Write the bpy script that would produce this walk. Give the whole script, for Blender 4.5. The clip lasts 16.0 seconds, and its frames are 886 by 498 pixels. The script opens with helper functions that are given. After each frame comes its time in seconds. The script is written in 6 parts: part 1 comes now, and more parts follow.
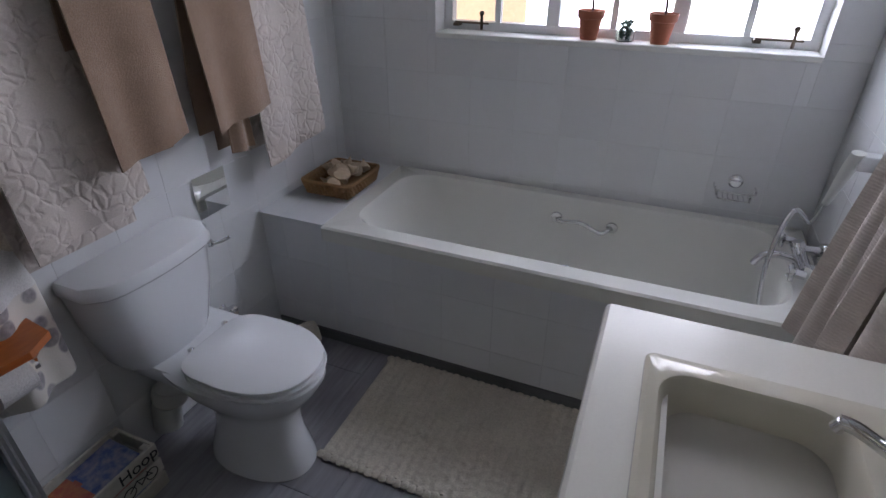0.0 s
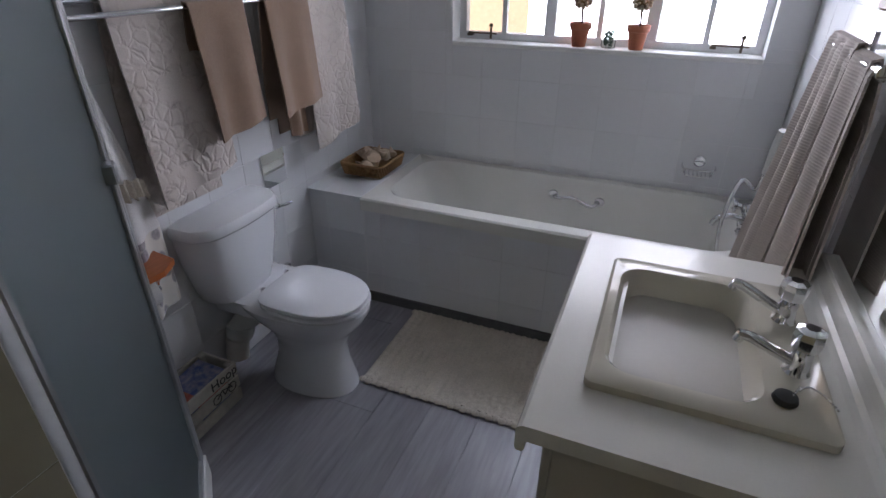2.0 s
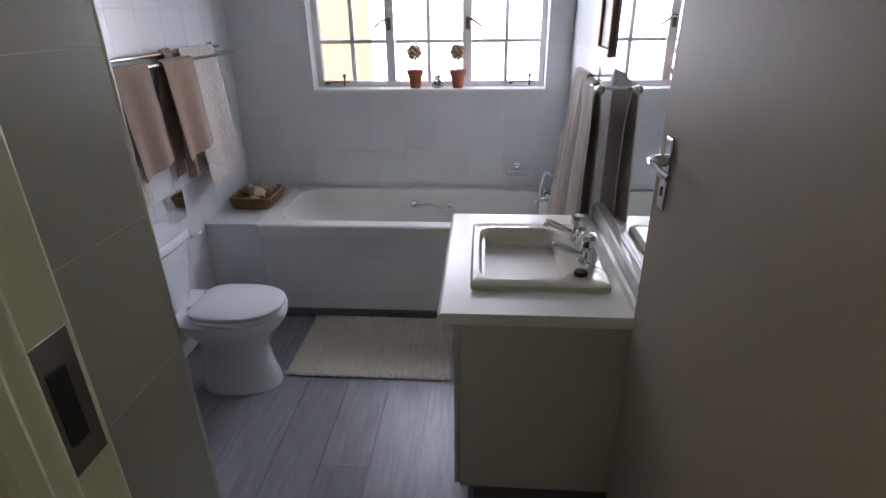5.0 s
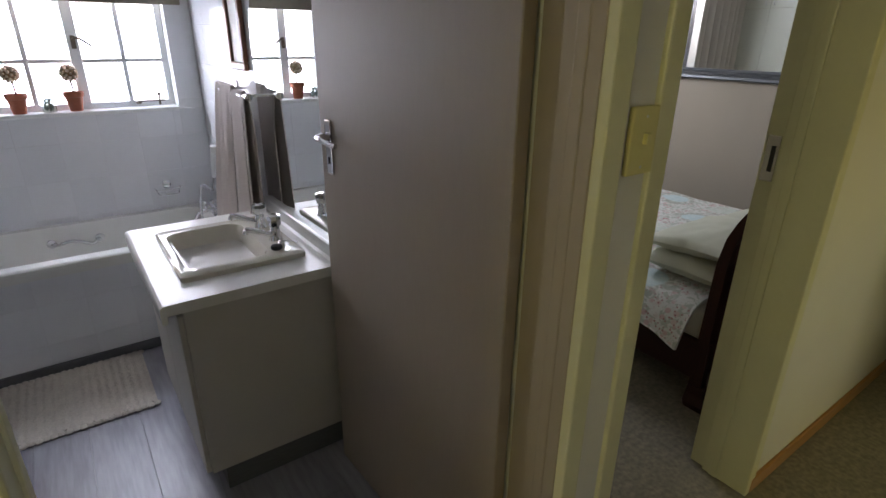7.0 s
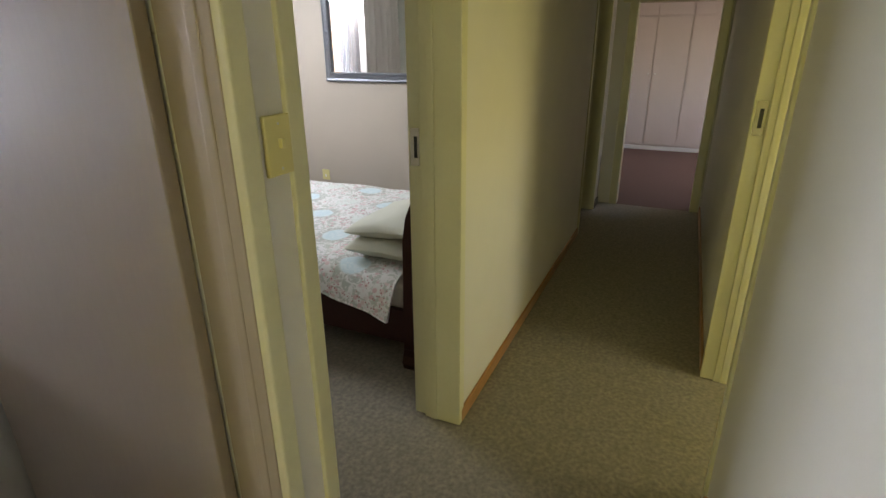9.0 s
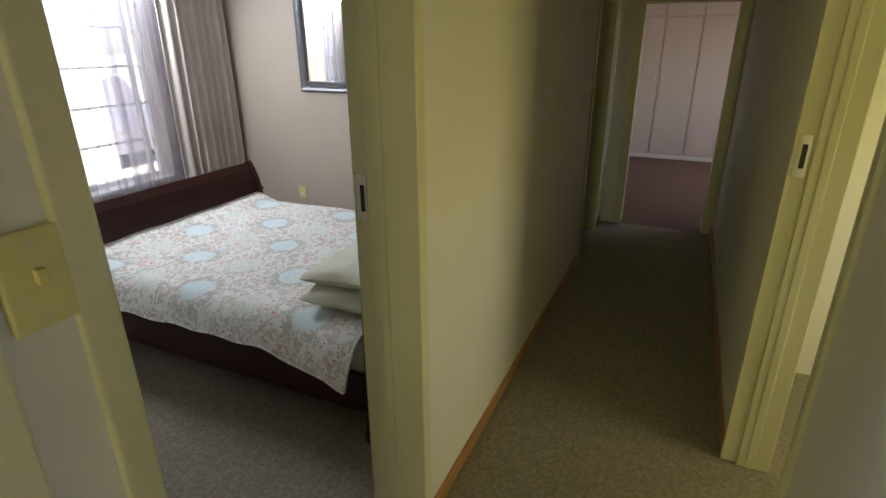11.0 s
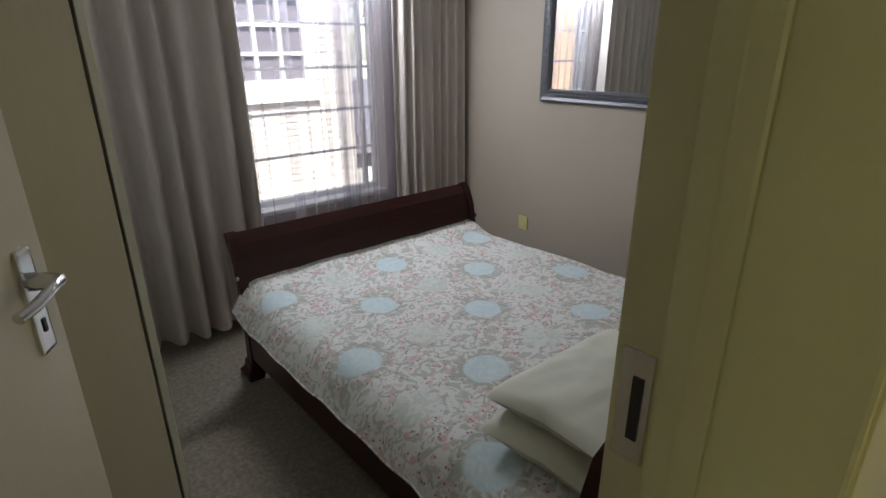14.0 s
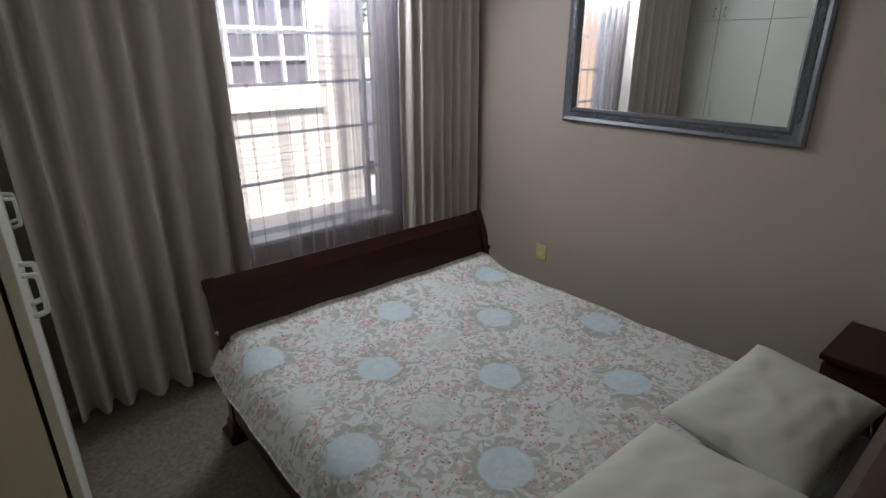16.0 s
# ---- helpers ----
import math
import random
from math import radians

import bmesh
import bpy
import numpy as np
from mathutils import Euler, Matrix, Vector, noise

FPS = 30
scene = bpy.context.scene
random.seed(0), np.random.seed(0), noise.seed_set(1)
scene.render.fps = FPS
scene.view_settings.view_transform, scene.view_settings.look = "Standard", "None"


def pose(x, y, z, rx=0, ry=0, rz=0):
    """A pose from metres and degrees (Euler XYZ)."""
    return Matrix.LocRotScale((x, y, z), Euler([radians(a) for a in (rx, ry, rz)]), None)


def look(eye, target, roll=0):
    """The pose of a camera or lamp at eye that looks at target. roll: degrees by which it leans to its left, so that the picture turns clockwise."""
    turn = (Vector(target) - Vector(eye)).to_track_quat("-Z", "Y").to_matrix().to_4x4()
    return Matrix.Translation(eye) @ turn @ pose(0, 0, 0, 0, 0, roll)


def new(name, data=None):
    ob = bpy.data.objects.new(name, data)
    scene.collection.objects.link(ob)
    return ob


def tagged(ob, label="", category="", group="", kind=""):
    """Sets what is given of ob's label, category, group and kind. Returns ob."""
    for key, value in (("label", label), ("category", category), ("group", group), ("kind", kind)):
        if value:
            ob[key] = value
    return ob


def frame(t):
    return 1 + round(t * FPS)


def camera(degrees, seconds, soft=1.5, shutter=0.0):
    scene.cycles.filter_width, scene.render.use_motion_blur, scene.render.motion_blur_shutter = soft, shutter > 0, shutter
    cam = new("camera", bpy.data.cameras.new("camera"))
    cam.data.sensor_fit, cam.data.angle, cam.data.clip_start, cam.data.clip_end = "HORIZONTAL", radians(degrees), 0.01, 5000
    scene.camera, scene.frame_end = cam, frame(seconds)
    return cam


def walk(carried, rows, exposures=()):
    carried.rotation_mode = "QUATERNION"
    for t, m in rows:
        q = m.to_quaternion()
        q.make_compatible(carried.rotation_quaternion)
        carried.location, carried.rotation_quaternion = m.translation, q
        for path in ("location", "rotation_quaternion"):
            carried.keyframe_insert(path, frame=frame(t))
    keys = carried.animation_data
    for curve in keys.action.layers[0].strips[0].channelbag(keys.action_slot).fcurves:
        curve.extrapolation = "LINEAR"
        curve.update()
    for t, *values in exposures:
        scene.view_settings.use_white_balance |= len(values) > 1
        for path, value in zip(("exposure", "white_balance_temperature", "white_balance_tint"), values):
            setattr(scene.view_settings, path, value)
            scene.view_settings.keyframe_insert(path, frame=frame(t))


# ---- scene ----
cam = camera(79.5, 16.0)
PATH = [
    (0, (1.137, 0.89, 1.558), (0.476, 2.487, 0.552), 0.1),
    (0.5, (1.17, 0.738, 1.555), (0.494, 2.346, 0.577), 0.1),
    (1, (1.217, 0.605, 1.564), (0.529, 2.209, 0.587), -0.1),
    (1.5, (1.23, 0.525, 1.584), (0.555, 2.139, 0.614), -0.2),
    (2, (1.244, 0.404, 1.6), (0.579, 2.024, 0.634), 0.2),
    (2.5, (1.274, 0.313, 1.606), (0.602, 1.939, 0.656), -0.3),
    (3, (1.274, 0.231, 1.617), (0.628, 1.883, 0.694), -0.1),
    (3.2, (1.268, 0.212, 1.618), (0.647, 1.879, 0.704), 0.1),
    (5.5, (1.191, -0.386, 1.675), (1.29, 1.45, 0.889), -0.3),
    (6, (1.126, -0.487, 1.642), (1.53, 1.331, 0.912), 0.6),
    (6.5, (1.038, -0.531, 1.645), (1.824, 1.149, 0.896), 0.7),
    (7, (0.965, -0.592, 1.642), (2.049, 0.916, 0.898), 0.7),
    (7.5, (0.913, -0.634, 1.651), (2.208, 0.699, 0.913), 0.4),
    (8, (0.837, -0.711, 1.639), (2.326, 0.43, 0.946), -0.5),
    (8.5, (0.866, -0.746, 1.658), (2.483, 0.188, 0.941), 0.1),
    (9, (0.956, -0.769, 1.662), (2.661, -0.009, 0.943), -0.3),
    (9.2, (1.024, -0.776, 1.66), (2.743, -0.053, 0.937), -0.3),
    (11.3, (1.653, -0.643, 1.735), (3.336, 0.155, 1.005), -0.3),
    (11.5, (1.773, -0.59, 1.72), (3.423, 0.275, 0.993), -0.3),
    (12, (1.976, -0.495, 1.68), (3.499, 0.587, 0.965), -1.1),
    (12.5, (2.103, -0.426, 1.691), (3.464, 0.855, 0.978), -0.8),
    (13, (2.217, -0.261, 1.661), (3.49, 1.111, 0.956), -0.6),
    (13.5, (2.285, -0.136, 1.652), (3.523, 1.272, 0.955), -0.5),
    (14, (2.343, -0.053, 1.671), (3.569, 1.363, 0.97), -0.3),
    (14.5, (2.446, 0.037, 1.711), (3.662, 1.458, 1.002), -0.2),
    (15, (2.551, 0.113, 1.738), (3.76, 1.54, 1.03), -0.2),
    (15.5, (2.602, 0.172, 1.745), (3.801, 1.611, 1.042), -0.3),
    (16, (2.615, 0.277, 1.763), (3.815, 1.711, 1.052), -0.1),
]
walk(cam, [(t, look(eye, target, roll)) for t, eye, target, roll in PATH],
     exposures=[(0, 0.95), (3, 1.08), (5.5, 1.30), (7.0, 1.40), (7.5, 1.55), (8.0, 1.92), (9.2, 2.30), (11.3, 1.85), (12.5, 1.58), (14.0, 1.28), (16, 0.95)])

# strength of the daylight at each opening; HALL_W is an added passage fill
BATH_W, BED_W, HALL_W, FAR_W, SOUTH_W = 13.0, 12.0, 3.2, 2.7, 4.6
DUVET_PHASE = (0.159, -0.13)

# ---- world, sun, large lights ----
world = bpy.data.worlds.new("world")
scene.world = world
world.use_nodes = True
_sky = world.node_tree.nodes.new("ShaderNodeTexSky")
_sky.sky_type, _sky.sun_disc = "NISHITA", False
_sky.sun_elevation, _sky.sun_rotation = radians(47.6), radians(190)
world.node_tree.links.new(_sky.outputs[0], world.node_tree.nodes["Background"].inputs[0])
world.node_tree.nodes["Background"].inputs[1].default_value = 0.15
sun = new("sun", bpy.data.lights.new("sun", "SUN"))
sun.data.energy, sun.data.angle, sun.data.color = 5.0, radians(0.5), (1.0, 0.95, 0.87)
sun.matrix_world = look((0, 0, 0), (0.15, 0.9, -1.0))


def area_light(name, place, target, sx, sy, power, colour):
    la = bpy.data.lights.new(name, "AREA")
    la.shape, la.size, la.size_y, la.energy, la.color = "RECTANGLE", sx, sy, power, colour
    ob = new(name, la)
    ob.matrix_world = look(place, target)
    return ob


area_light("bathroom_daylight", (1.06, 3.262, 1.68), (1.06, 1.6, 1.66), 1.06, 0.86, BATH_W, (0.78, 0.82, 1.0))
area_light("bedroom_daylight", (4.03, 3.17, 2.2), (4.0, 1.5, 0.4), 1.1, 0.16, BED_W, (0.87, 0.91, 1.0))
# Added fill for the passage; no such source is known at the west end.
area_light("passage_fill", (-1.45, -0.55, 1.58), (3.0, -0.5, 0.6), 0.5, 0.74, HALL_W, (1.0, 0.88, 0.3))
area_light("south_room_daylight", (3.4, -2.98, 1.25), (3.4, 0.0, 1.0), 1.0, 0.48, SOUTH_W, (1.0, 0.88, 0.3))
area_light("far_room_daylight", (8.8, -2.9, 1.5), (8.8, 0.0, 0.8), 1.4, 1.2, FAR_W, (1.0, 0.86, 0.78))

# ---- materials ----


def material(name, colour, rough=0.5, metal=0.0, grain=0.0, scale=30.0, bump=0.0, stain=0.06, stain_scale=3.0, coat=0.0,
             vary=0.0, stretch=(1, 1, 1), colour2=None, transmission=0.0, alpha=1.0, sheen=0.0):
    m = bpy.data.materials.new(name)
    m.use_nodes = True
    nt = m.node_tree
    nd, lk = nt.nodes, nt.links
    b = nd["Principled BSDF"]
    b.inputs["Roughness"].default_value, b.inputs["Metallic"].default_value = rough, metal
    b.inputs["Coat Weight"].default_value = coat
    b.inputs["Transmission Weight"].default_value = transmission
    b.inputs["Alpha"].default_value = alpha
    b.inputs["Sheen Weight"].default_value = sheen
    tc = nd.new("ShaderNodeTexCoord")
    mp = nd.new("ShaderNodeMapping")
    mp.inputs["Scale"].default_value = stretch
    geo = nd.new("ShaderNodeNewGeometry")
    lk.new(geo.outputs["Position"], mp.inputs[0])
    n1, n2 = nd.new("ShaderNodeTexNoise"), nd.new("ShaderNodeTexNoise")
    n1.inputs["Scale"].default_value, n2.inputs["Scale"].default_value = scale, stain_scale
    n1.inputs["Detail"].default_value = 6
    n2.inputs["Detail"].default_value = 4
    lk.new(mp.outputs[0], n1.inputs[0])
    lk.new(mp.outputs[0], n2.inputs[0])
    c2 = colour2 or tuple(c * 0.6 for c in colour)
    mix1, mix2 = nd.new("ShaderNodeMix"), nd.new("ShaderNodeMix")
    for mx in (mix1, mix2):
        mx.data_type = "RGBA"
    r1 = nd.new("ShaderNodeMapRange")
    r1.inputs[1].default_value, r1.inputs[2].default_value, r1.inputs[4].default_value = 0.35, 0.7, grain
    lk.new(n1.outputs[0], r1.inputs[0])
    lk.new(r1.outputs[0], mix1.inputs[0])
    mix1.inputs[6].default_value, mix1.inputs[7].default_value = (*colour, 1), (*c2, 1)
    r2 = nd.new("ShaderNodeMapRange")
    r2.inputs[1].default_value, r2.inputs[2].default_value, r2.inputs[4].default_value = 0.4, 0.75, stain
    lk.new(n2.outputs[0], r2.inputs[0])
    lk.new(r2.outputs[0], mix2.inputs[0])
    lk.new(mix1.outputs[2], mix2.inputs[6])
    mix2.inputs[7].default_value = (*[c * 0.45 for c in colour], 1)
    out = mix2.outputs[2]
    if vary:
        oi = nd.new("ShaderNodeObjectInfo")
        hs = nd.new("ShaderNodeHueSaturation")
        rv = nd.new("ShaderNodeMapRange")
        rv.inputs[3].default_value, rv.inputs[4].default_value = 1 - vary, 1 + vary
        lk.new(oi.outputs["Random"], rv.inputs[0])
        lk.new(rv.outputs[0], hs.inputs["Value"])
        lk.new(out, hs.inputs["Color"])
        out = hs.outputs[0]
    lk.new(out, b.inputs["Base Color"])
    if bump:
        bp = nd.new("ShaderNodeBump")
        bp.inputs["Strength"].default_value, bp.inputs["Distance"].default_value = bump, 0.004
        lk.new(n1.outputs[0], bp.inputs["Height"])
        lk.new(bp.outputs[0], b.inputs["Normal"])
    return m


PAINT = material("wall_paint", (0.72, 0.70, 0.64), 0.6, grain=0.05, scale=180, bump=0.08, stain=0.08)
PAINT_B = material("beige_wall_paint", (0.44, 0.385, 0.315), 0.6, grain=0.05, scale=180, bump=0.08, stain=0.06)
# Darkened copy of door_paint: the bathroom door's shade is put into the colour.
DOORB = material("darkened_door_paint", (0.36, 0.295, 0.23), 0.55, grain=0.07, scale=90, bump=0.06, stain=0.08, stretch=(1, 1, 0.15))
CEIL = material("ceiling_paint", (0.78, 0.77, 0.72), 0.7, grain=0.05, scale=120, bump=0.1)
TILE = material("white_tile", (0.74, 0.745, 0.75), 0.16, grain=0.03, scale=40, vary=0.035, stain=0.04)
# White tile darkened to beige; the shower side wall's shade is in the colour.
SHADETILE = material("shaded_white_tile", (0.3, 0.28, 0.21), 0.3, grain=0.05, scale=40, vary=0.03, stain=0.05)
GROUT = material("grout", (0.74, 0.74, 0.73), 0.9, grain=0.3, scale=200)
CREAM = material("cream_gloss_paint", (0.67, 0.65, 0.44), 0.32, grain=0.06, scale=60, bump=0.12, stain=0.1)
DOORP = material("door_paint", (0.64, 0.59, 0.48), 0.38, grain=0.07, scale=90, bump=0.06, stain=0.08, stretch=(1, 1, 0.15))
ALU = material("aluminium", (0.62, 0.63, 0.64), 0.3, 1.0, grain=0.1, scale=80)
CHROME = material("chrome", (0.72, 0.72, 0.73), 0.1, 1.0, grain=0.05, scale=20)
CERAMIC = material("ceramic", (0.78, 0.79, 0.81), 0.1, grain=0.02, scale=8, stain=0.03, coat=0.3)
SEATP = material("seat_plastic", (0.8, 0.81, 0.83), 0.16, stain=0.02)
ENAMEL = material("bath_enamel", (0.74, 0.73, 0.68), 0.14, grain=0.03, scale=10, stain=0.05)
BASINM = material("basin_enamel", (0.62, 0.58, 0.48), 0.08, grain=0.03, scale=10, stain=0.05)
COUNTER = material("counter_laminate", (0.74, 0.72, 0.66), 0.24, grain=0.06, scale=160, stain=0.05)
CABP = material("cabinet_board", (0.5, 0.47, 0.41), 0.45, grain=0.05, scale=80)
VINYL = material("grey_vinyl_plank", (0.34, 0.33, 0.355), 0.3, grain=0.55, scale=9, bump=0.15, stain=0.3, stain_scale=2.2,
                 vary=0.16, stretch=(6, 0.6, 1), colour2=(0.19, 0.185, 0.2))
SKIRT = material("grey_skirting", (0.13, 0.13, 0.135), 0.45, grain=0.4, scale=20, stretch=(1, 5, 5))
CARPET = material("grey_carpet", (0.27, 0.235, 0.175), 0.97, grain=0.85, scale=48, bump=0.8, stain=0.42, stain_scale=16, colour2=(0.13, 0.11, 0.085), sheen=0.2)
REDCARPET = material("brown_red_carpet", (0.16, 0.095, 0.08), 0.95, grain=0.5, scale=60, bump=0.4)
PINE = material("varnished_pine", (0.42, 0.22, 0.08), 0.35, grain=0.5, scale=14, stretch=(0.6, 8, 8), colour2=(0.3, 0.13, 0.04))
ORANGE = material("orange_pine", (0.46, 0.13, 0.03), 0.3, grain=0.5, scale=16, stretch=(4, 1, 8), colour2=(0.3, 0.07, 0.015))
MAHOG = material("dark_mahogany", (0.04, 0.010, 0.008), 0.3, grain=0.6, scale=14, stretch=(0.7, 6, 6), colour2=(0.018, 0.006, 0.005))
MAHOG.node_tree.nodes["Principled BSDF"].inputs["Specular IOR Level"].default_value = 0.28
TAUPE = material("taupe_towel", (0.34, 0.225, 0.155), 0.95, grain=0.65, scale=260, bump=0.8, stain=0.2, stain_scale=14, sheen=0.3)
WAFFLE = material("beige_towel", (0.6, 0.53, 0.48), 0.95, grain=0.4, scale=160, bump=0.6, stretch=(1, 1, 4))
FRINGE = material("white_towel", (0.72, 0.7, 0.68), 0.95, grain=0.3, scale=200, bump=0.6)
RUG = material("cream_cotton", (0.64, 0.58, 0.49), 0.97, grain=0.5, scale=150, bump=0.7, stain=0.2, stain_scale=12)
CURTAIN = material("taupe_curtain", (0.68, 0.62, 0.57), 0.85, grain=0.3, scale=300, bump=0.25, stain=0.1, sheen=0.2)
PILLOW = material("pale_green_cotton", (0.64, 0.64, 0.54), 0.85, grain=0.05, scale=16, bump=0.5)
WARD = material("wardrobe_paint", (0.7, 0.7, 0.62), 0.35, grain=0.05, scale=70)
PLASTIC = material("white_plastic", (0.78, 0.78, 0.75), 0.3)
IVORY = material("ivory_plastic", (0.66, 0.6, 0.27), 0.4, stain=0.1)
TERRA = material("terracotta", (0.36, 0.11, 0.055), 0.7, grain=0.3, scale=60, bump=0.15, stain=0.15)
BLACK = material("black_rubber", (0.015, 0.015, 0.015), 0.45)
STEELW = material("white_steel", (0.72, 0.73, 0.74), 0.4, grain=0.1, scale=90, bump=0.1)
BRASS = material("aged_brass", (0.16, 0.13, 0.1), 0.4, 0.9, grain=0.4, scale=60)
WICKER = material("wicker", (0.3, 0.17, 0.07), 0.7, grain=0.6, scale=90, bump=0.5)
SHELLM = material("sea_shell", (0.52, 0.4, 0.28), 0.5, grain=0.4, scale=70, vary=0.25)
WHITEWOOD = material("whitewashed_wood", (0.6, 0.57, 0.5), 0.7, grain=0.4, scale=40, bump=0.3, stain=0.3, stain_scale=14)
BLIND = material("blind_fabric", (0.3, 0.26, 0.2), 0.85, grain=0.4, scale=200, bump=0.3, stretch=(1, 1, 6))
PEACH = material("peach_plaster", (0.5, 0.35, 0.25), 0.9, grain=0.25, scale=25, bump=0.4)
BRICK = material("outside_brick", (0.82, 0.76, 0.7), 0.85, grain=0.3, scale=60, bump=0.3, vary=0.2)
PAVE = material("paving", (0.66, 0.63, 0.58), 0.9, grain=0.3, scale=20, stain=0.2)
LEAF = material("leaf", (0.07, 0.12, 0.03), 0.6, vary=0.3)
DARKGLASS = material("dark_window", (0.16, 0.15, 0.18), 0.08)
TIN = material("roof_sheet", (0.25, 0.14, 0.1), 0.6, grain=0.3, scale=15)
SILVERF = material("grey_carved_wood", (0.17, 0.18, 0.2), 0.38, 0.35, grain=0.5, scale=120, bump=0.3, colour2=(0.08, 0.085, 0.095))
PIC = material("brown_frame_wood", (0.22, 0.09, 0.04), 0.4, grain=0.4, scale=30)
PAPER = material("print_paper", (0.7, 0.66, 0.58), 0.6, grain=0.3, scale=14, colour2=(0.45, 0.4, 0.34))
INK = material("black_ink", (0.02, 0.02, 0.02), 0.6)
MIRROR = material("mirror_silver", (0.88, 0.9, 0.9), 0.01, 1.0, stain=0.0)
TEALGLASS = material("green_glass_bits", (0.2, 0.27, 0.24), 0.25, vary=0.2, grain=0.4, scale=60)


def glass_material(name, tint, rough, mix=0.0):
    m = bpy.data.materials.new(name)
    m.use_nodes = True
    nd, lk = m.node_tree.nodes, m.node_tree.links
    b = nd["Principled BSDF"]
    b.inputs["Base Color"].default_value = (*tint, 1)
    b.inputs["Roughness"].default_value, b.inputs["Transmission Weight"].default_value = rough, 1.0
    b.inputs["IOR"].default_value = 1.1 if mix == 0 else 1.45
    return m


PANE = glass_material("window_glass", (0.98, 0.99, 1.0), 0.0)
FROST = glass_material("frosted_glass", (0.4, 0.48, 0.5), 0.55, 1.0)
JARG = glass_material("jar_glass", (0.9, 0.95, 0.93), 0.02)

# sheer curtain: thin woven net
SHEER = bpy.data.materials.new("sheer_net")
SHEER.use_nodes = True
_n, _l = SHEER.node_tree.nodes, SHEER.node_tree.links
_n.remove(_n["Principled BSDF"])
_t, _d, _tr = _n.new("ShaderNodeBsdfTransparent"), _n.new("ShaderNodeBsdfDiffuse"), _n.new("ShaderNodeBsdfTranslucent")
_a, _b = _n.new("ShaderNodeMixShader"), _n.new("ShaderNodeMixShader")
_d.inputs[0].default_value, _tr.inputs[0].default_value = (0.78, 0.75, 0.83, 1), (0.82, 0.79, 0.88, 1)
_a.inputs[0].default_value, _b.inputs[0].default_value = 0.5, 0.25
_l.new(_d.outputs[0], _a.inputs[1]), _l.new(_tr.outputs[0], _a.inputs[2])
_l.new(_t.outputs[0], _b.inputs[1]), _l.new(_a.outputs[0], _b.inputs[2])
_l.new(_b.outputs[0], _n["Material Output"].inputs[0])


# duvet cover: blue and cream medallions on a lattice, small flowers and grey-green scrolls between
def duvet_material():
    m = bpy.data.materials.new("floral_duvet_cotton")
    m.use_nodes = True
    nd, lk = m.node_tree.nodes, m.node_tree.links
    b = nd["Principled BSDF"]
    b.inputs["Roughness"].default_value = 0.85
    tc = nd.new("ShaderNodeTexCoord")
    warp = nd.new("ShaderNodeTexNoise")
    warp.inputs["Scale"].default_value = 14
    lk.new(tc.outputs["Object"], warp.inputs[0])
    wm = nd.new("ShaderNodeVectorMath")
    wm.operation = "MULTIPLY_ADD"
    lk.new(warp.outputs["Color"], wm.inputs[0])
    wm.inputs[1].default_value = (0.03, 0.03, 0)
    lk.new(tc.outputs["Object"], wm.inputs[2])
    sep = nd.new("ShaderNodeSeparateXYZ")
    lk.new(wm.outputs[0], sep.inputs[0])

    def mth(op, a, c=None):
        n = nd.new("ShaderNodeMath")
        n.operation = op
        for i, v in enumerate((a, c)):
            if v is None:
                continue
            if isinstance(v, (int, float)):
                n.inputs[i].default_value = v
            else:
                lk.new(v, n.inputs[i])
        return n.outputs[0]

    def blob(ox, oy, rx=0.082, ry=0.085):
        fx = mth("MULTIPLY", mth("SUBTRACT", mth("FRACT", mth("ADD", mth("DIVIDE", sep.outputs[0], 0.68), ox)), 0.5), 0.68 / rx)
        fy = mth("MULTIPLY", mth("SUBTRACT", mth("FRACT", mth("ADD", mth("DIVIDE", sep.outputs[1], 0.725), oy)), 0.5), 0.725 / ry)
        return mth("SQRT", mth("ADD", mth("MULTIPLY", fx, fx), mth("MULTIPLY", fy, fy)))

    def mixc(fac, a, c):
        n = nd.new("ShaderNodeMix")
        n.data_type = "RGBA"
        lk.new(fac, n.inputs[0])
        for i, v in ((6, a), (7, c)):
            if isinstance(v, tuple):
                n.inputs[i].default_value = (*v, 1)
            else:
                lk.new(v, n.inputs[i])
        return n.outputs[2]

    def band(v, lo, hi):
        n = nd.new("ShaderNodeMapRange")
        n.inputs[1].default_value, n.inputs[2].default_value = lo, hi
        lk.new(v, n.inputs[0])
        return n.outputs[0]

    ox, oy = DUVET_PHASE
    blue = mth("MINIMUM", blob(ox, oy), blob(ox + 0.5, oy + 0.5))
    cream = mth("MINIMUM", blob(ox + 0.5, oy), blob(ox, oy + 0.5))
    scroll = nd.new("ShaderNodeTexNoise")
    scroll.inputs["Scale"].default_value, scroll.inputs["Distortion"].default_value = 17, 2.2
    lk.new(tc.outputs["Object"], scroll.inputs[0])
    flow = nd.new("ShaderNodeTexVoronoi")
    flow.inputs["Scale"].default_value = 30
    lk.new(tc.outputs["Object"], flow.inputs[0])
    sel = nd.new("ShaderNodeSeparateColor")
    lk.new(flow.outputs["Color"], sel.inputs[0])
    zone = nd.new("ShaderNodeTexNoise")
    zone.inputs["Scale"].default_value = 9
    lk.new(tc.outputs["Object"], zone.inputs[0])
    base = mixc(band(scroll.outputs[0], 0.5, 0.56), (0.69, 0.68, 0.66), (0.46, 0.48, 0.43))
    dots = mth("MULTIPLY", band(flow.outputs["Distance"], 0.5, 0.36), mth("MULTIPLY", band(sel.outputs[0], 0.42, 0.46), band(zone.outputs[0], 0.44, 0.5)))
